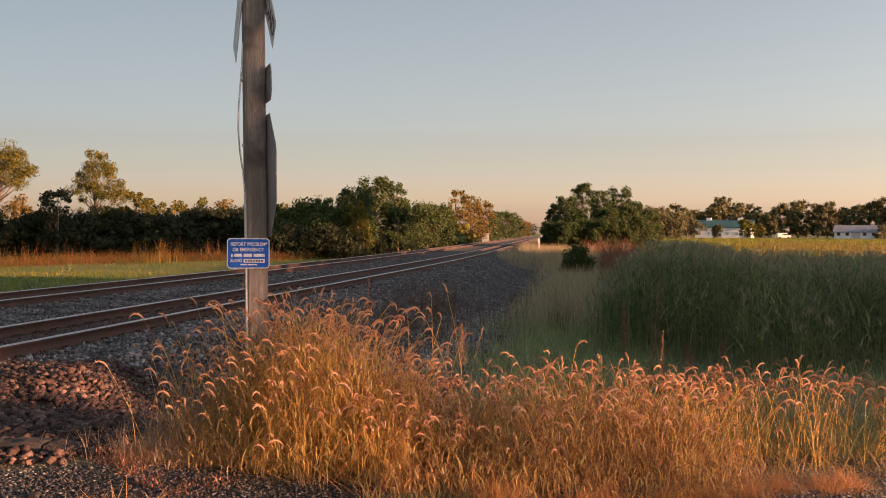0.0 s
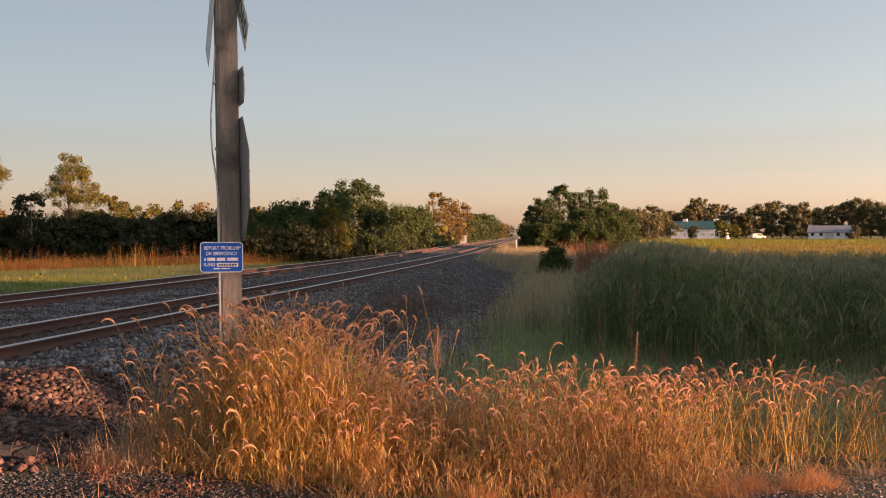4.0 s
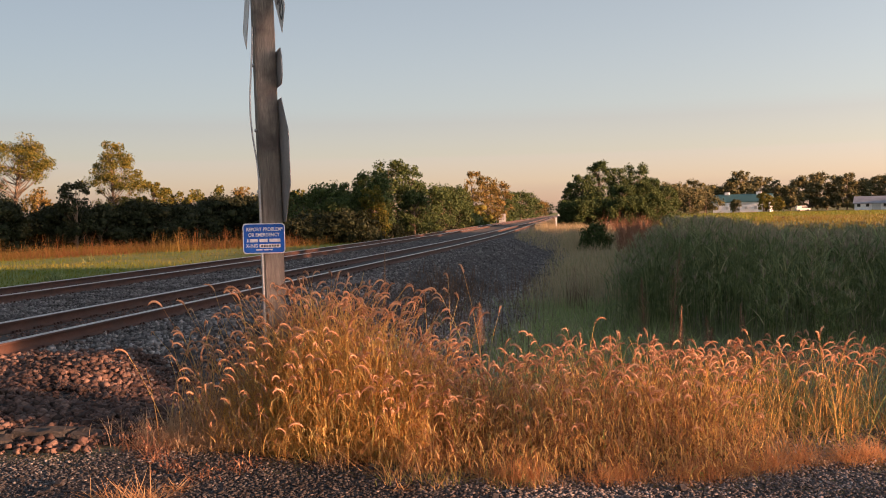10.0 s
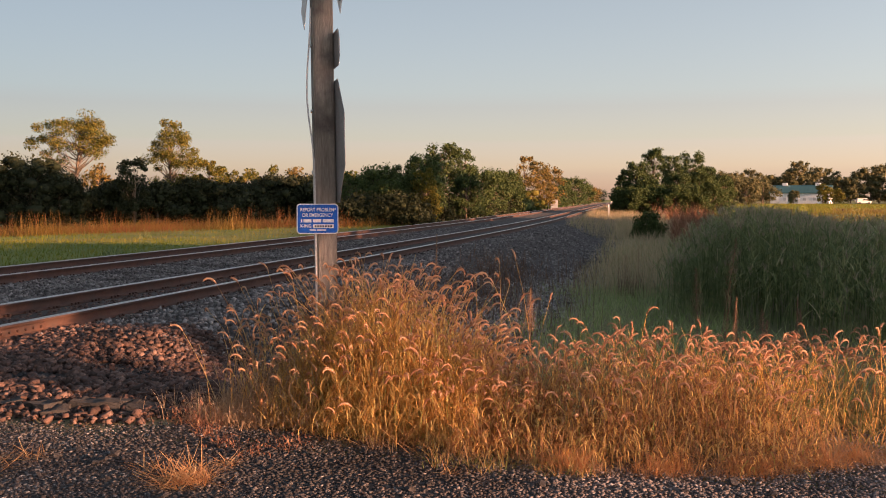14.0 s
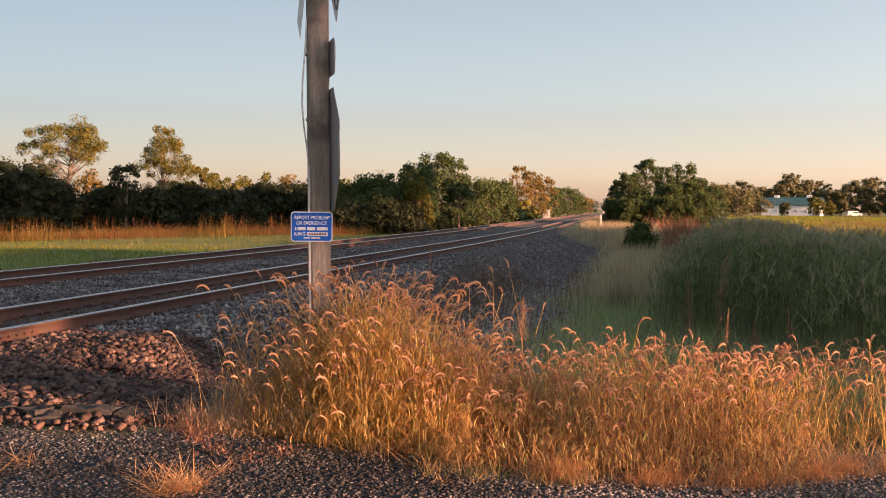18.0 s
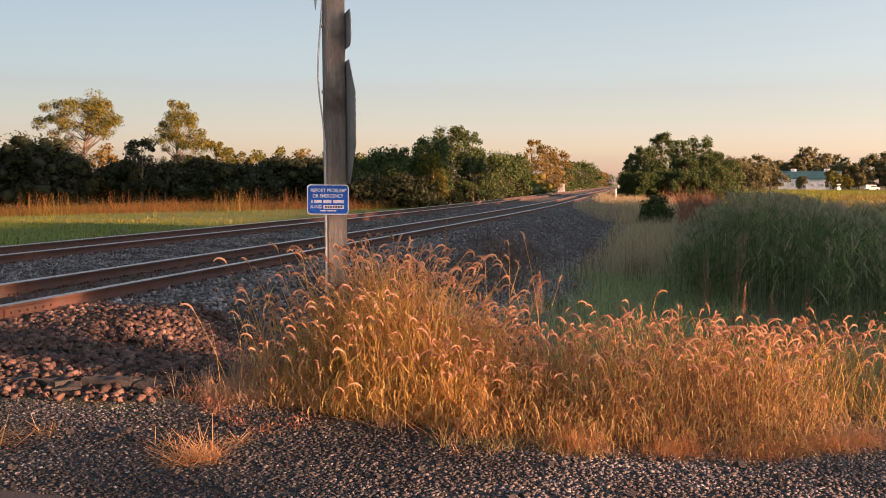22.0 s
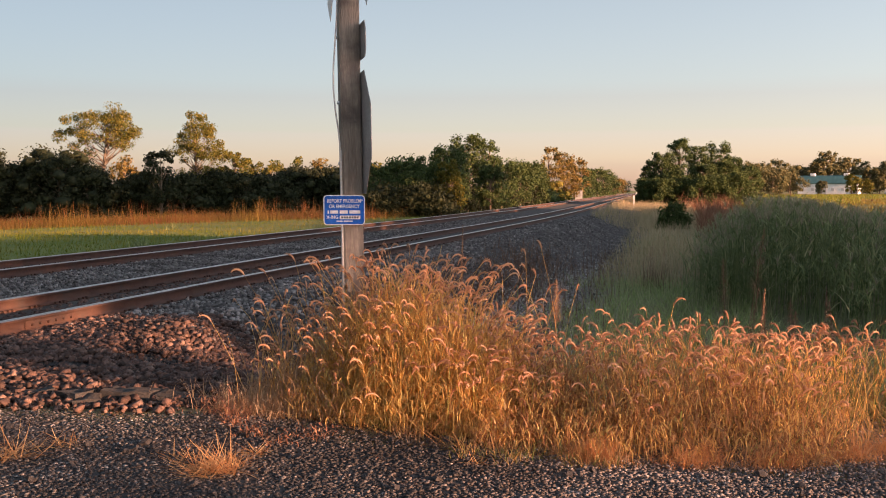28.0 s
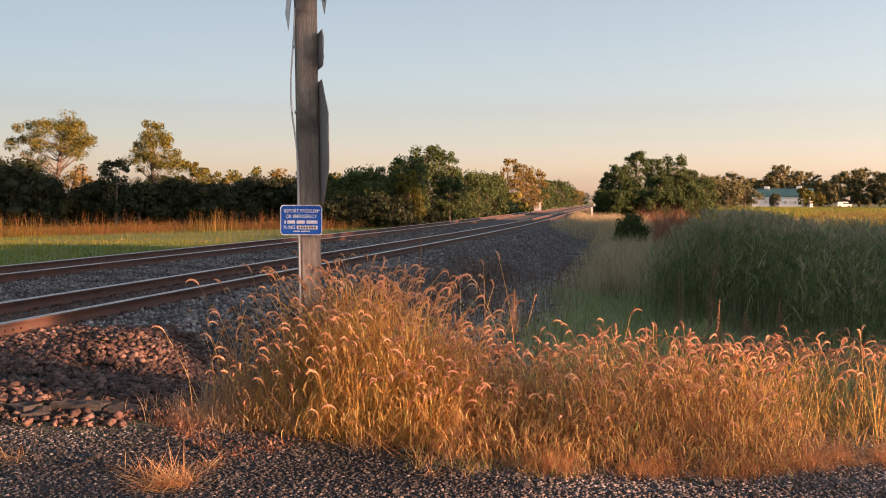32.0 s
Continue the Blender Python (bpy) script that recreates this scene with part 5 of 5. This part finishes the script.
# second unseen row, added so that its crowns shade the hedge on the left
for k in range(12):
    x, y = 44.0 + random.uniform(-0.6, 0.6), 22.2 + 2.95 * k
    base = 13.6 - 0.34 * k
    tree((x, y, float(height(x, y))), base + 6.0, 6.4, 530 + k, M_LEAF, "tall high-stemmed unseen tree, added to shade the left hedge", low=base / (base + 6.0), leaves=1500, leaf_size=0.6, clumps=40, trunk=0.14, core=0.8)
# the far row behind the field, distance haze put into its leaf colour
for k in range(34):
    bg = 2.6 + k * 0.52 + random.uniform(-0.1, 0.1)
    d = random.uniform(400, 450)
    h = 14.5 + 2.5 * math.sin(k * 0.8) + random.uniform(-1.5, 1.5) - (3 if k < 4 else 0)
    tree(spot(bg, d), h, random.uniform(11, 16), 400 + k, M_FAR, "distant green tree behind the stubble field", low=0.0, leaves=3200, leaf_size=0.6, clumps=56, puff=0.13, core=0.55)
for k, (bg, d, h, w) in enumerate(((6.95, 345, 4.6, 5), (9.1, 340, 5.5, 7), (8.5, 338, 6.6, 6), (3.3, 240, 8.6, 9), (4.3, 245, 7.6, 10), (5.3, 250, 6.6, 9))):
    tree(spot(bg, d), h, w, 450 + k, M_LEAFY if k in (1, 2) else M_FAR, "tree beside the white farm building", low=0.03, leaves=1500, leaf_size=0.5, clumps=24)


# ---------------------------------------------------------------- farm and lineside things
def barn(at, rz, long, deep, wall, rise, roof_mat, label, vents=2, bays=6):
    """A long farm building: walls, pitched roof with eaves, doors, windows, roof vents."""
    root = thing("farm_building", at, rz, label, "building")
    bm = bmesh.new()
    box(bm, -long / 2, long / 2, -deep / 2, deep / 2, -0.5, wall)
    part("wall", bm, M_SIDING, root)
    bm = bmesh.new()
    e = 0.5
    sec = [(-deep / 2 - e, wall - 0.15), (0, wall + rise), (deep / 2 + e, wall - 0.15), (deep / 2 + e, wall + 0.1), (0, wall + rise + 0.25), (-deep / 2 - e, wall + 0.1)]
    va = [bm.verts.new((-long / 2 - e, y, z)) for y, z in sec]
    vb = [bm.verts.new((long / 2 + e, y, z)) for y, z in sec]
    for k in range(6):
        bm.faces.new((va[k], va[(k + 1) % 6], vb[(k + 1) % 6], vb[k]))
    for vv in (va, vb):
        bm.faces.new((vv[0], vv[1], vv[4], vv[5]))
        bm.faces.new((vv[1], vv[2], vv[3], vv[4]))
    bmesh.ops.recalc_face_normals(bm, faces=bm.faces[:])
    roof = part("roof", bm, roof_mat, root)
    for x in (-long / 2 + 0.01, long / 2 - 0.01):
        bm = bmesh.new()
        bm.faces.new([bm.verts.new(c) for c in ((x, -deep / 2, wall), (x, deep / 2, wall), (x, 0, wall + rise))])
        part("gable", bm, M_SIDING, root)
    for k in range(vents):
        x = -long * 0.28 + long * 0.56 * k / max(1, vents - 1)
        bm = bmesh.new()
        box(bm, x - 0.9, x + 0.9, -0.6, 0.6, wall + rise - 0.1, wall + rise + 1.0, 0.1)
        part("roof_vent", bm, M_SIDING, roof)
    for k in range(bays):
        x = -long / 2 + long * (k + 0.5) / bays
        bm = bmesh.new()
        big = k in (2, 5)
        box(bm, x - (1.3 if big else 0.5), x + (1.3 if big else 0.5), -deep / 2 - 0.06, -deep / 2 + 0.05, 0.0 if big else 1.2, 2.6 if big else 2.2)
        part("door" if big else "window", bm, M_STEEL if big or bays == 6 else M_PANE, root)
    return root


barn(spot(7.35, 362), -15, 20, 9, 3.9, 2.6, M_GREENROOF, "long white farm building with green metal roof")
barn(spot(14.5, 335), -20, 13, 8, 2.3, 2.1, M_GREYROOF, "low white house with grey shingle roof", vents=0, bays=5)
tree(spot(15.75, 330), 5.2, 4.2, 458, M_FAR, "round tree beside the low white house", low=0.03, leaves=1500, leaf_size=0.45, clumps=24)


def van(at, rz):
    root = thing("parked_van", at, rz, "white van parked by the farm buildings", "van")
    bm = bmesh.new()
    box(bm, -2.4, 2.4, -0.95, 0.95, 0.35, 1.15, 0.15)
    box(bm, -2.3, 1.3, -0.9, 0.9, 1.05, 1.95, 0.2)
    part("body", bm, M_WHITE, root)
    bm = bmesh.new()
    box(bm, -0.6, 1.15, -0.93, 0.93, 1.25, 1.75, 0.05)
    part("side_window", bm, M_PANE, root)
    for x in (-1.5, 1.5):
        for y in (-0.9, 0.9):
            bm = bmesh.new()
            bmesh.ops.create_cone(bm, cap_ends=True, segments=14, radius1=0.36, radius2=0.36, depth=0.22, matrix=Matrix.Translation((x, y, 0.36)) @ pose(0, 0, 0, 90))
            part("wheel", bm, M_INK, root)


van(spot(10.6, 345), 8)


def cabinet(at, rz):
    root = thing("signal_cabinet", at, rz, "silver trackside equipment cabinet with a solar panel", "cabinet")
    bm = bmesh.new()
    box(bm, -0.6, 0.6, -0.45, 0.45, 0.0, 1.5, 0.03)
    body = part("body", bm, M_STEEL, root)
    for s in (-0.3, 0.3):
        bm = bmesh.new()
        box(bm, s - 0.27, s + 0.27, -0.48, -0.44, 0.1, 1.38, 0.01)
        door = part("door", bm, M_STEEL, body)
    bm = bmesh.new()
    box(bm, -0.68, 0.68, -0.52, 0.52, 1.5, 1.56, 0.02)
    part("lid", bm, M_STEEL, body)
    bm = bmesh.new()
    box(bm, -1.05, -0.95, -0.05, 0.05, -0.5, 2.6)
    part("pole", bm, M_STEEL, root)
    bm = bmesh.new()
    box(bm, -0.9, 0.9, -0.03, 0.03, -0.65, 0.65, 0.01, pose(-1.05, -0.05, 2.4, -25, 8, -25))
    part("solar_panel", bm, M_GREYROOF, root, "tilted grey panel on a pole")


cabinet(spot(-6.83, 162), 6)


def marker(at, h, label="white wooden marker post beside the track"):
    root = thing("marker_post", at, 0, label, "post", "marker posts")
    bm = bmesh.new()
    box(bm, -0.06, 0.06, -0.04, 0.04, -0.3, h, 0.015)
    part("stake", bm, M_WHITE, root)
    bm = bmesh.new()
    box(bm, -0.065, 0.065, -0.05, -0.042, h - 0.35, h - 0.05)
    part("plate", bm, M_SIDING, root)


marker(spot(-7.75, 150), 1.3)
marker(spot(-3.55, 95), 1.3)
marker(spot(-3.4, 200), 2.6)


# hay clods left on the field
for k, (bg, d) in enumerate(((5.3, 150), (6.9, 140), (8.0, 145), (9.4, 138), (11.2, 130), (12.5, 135))):
    c = np.array([bearing(bg, d, -0.1)]) + rng.normal(0, 0.35, (160, 3)) * np.array([1.2, 1, 0.4])
    v, f = stones(c, rng.uniform(0.15, 0.4, 160))
    tagged(bulk("hay_clod", [(v, f, 0)], [M_BROWNWEED]), "small dark clump of cut stalks on the field", "hay", "hay clods", "stuff")


def motions():
    """Nothing in the place moves on its own."""


motions()
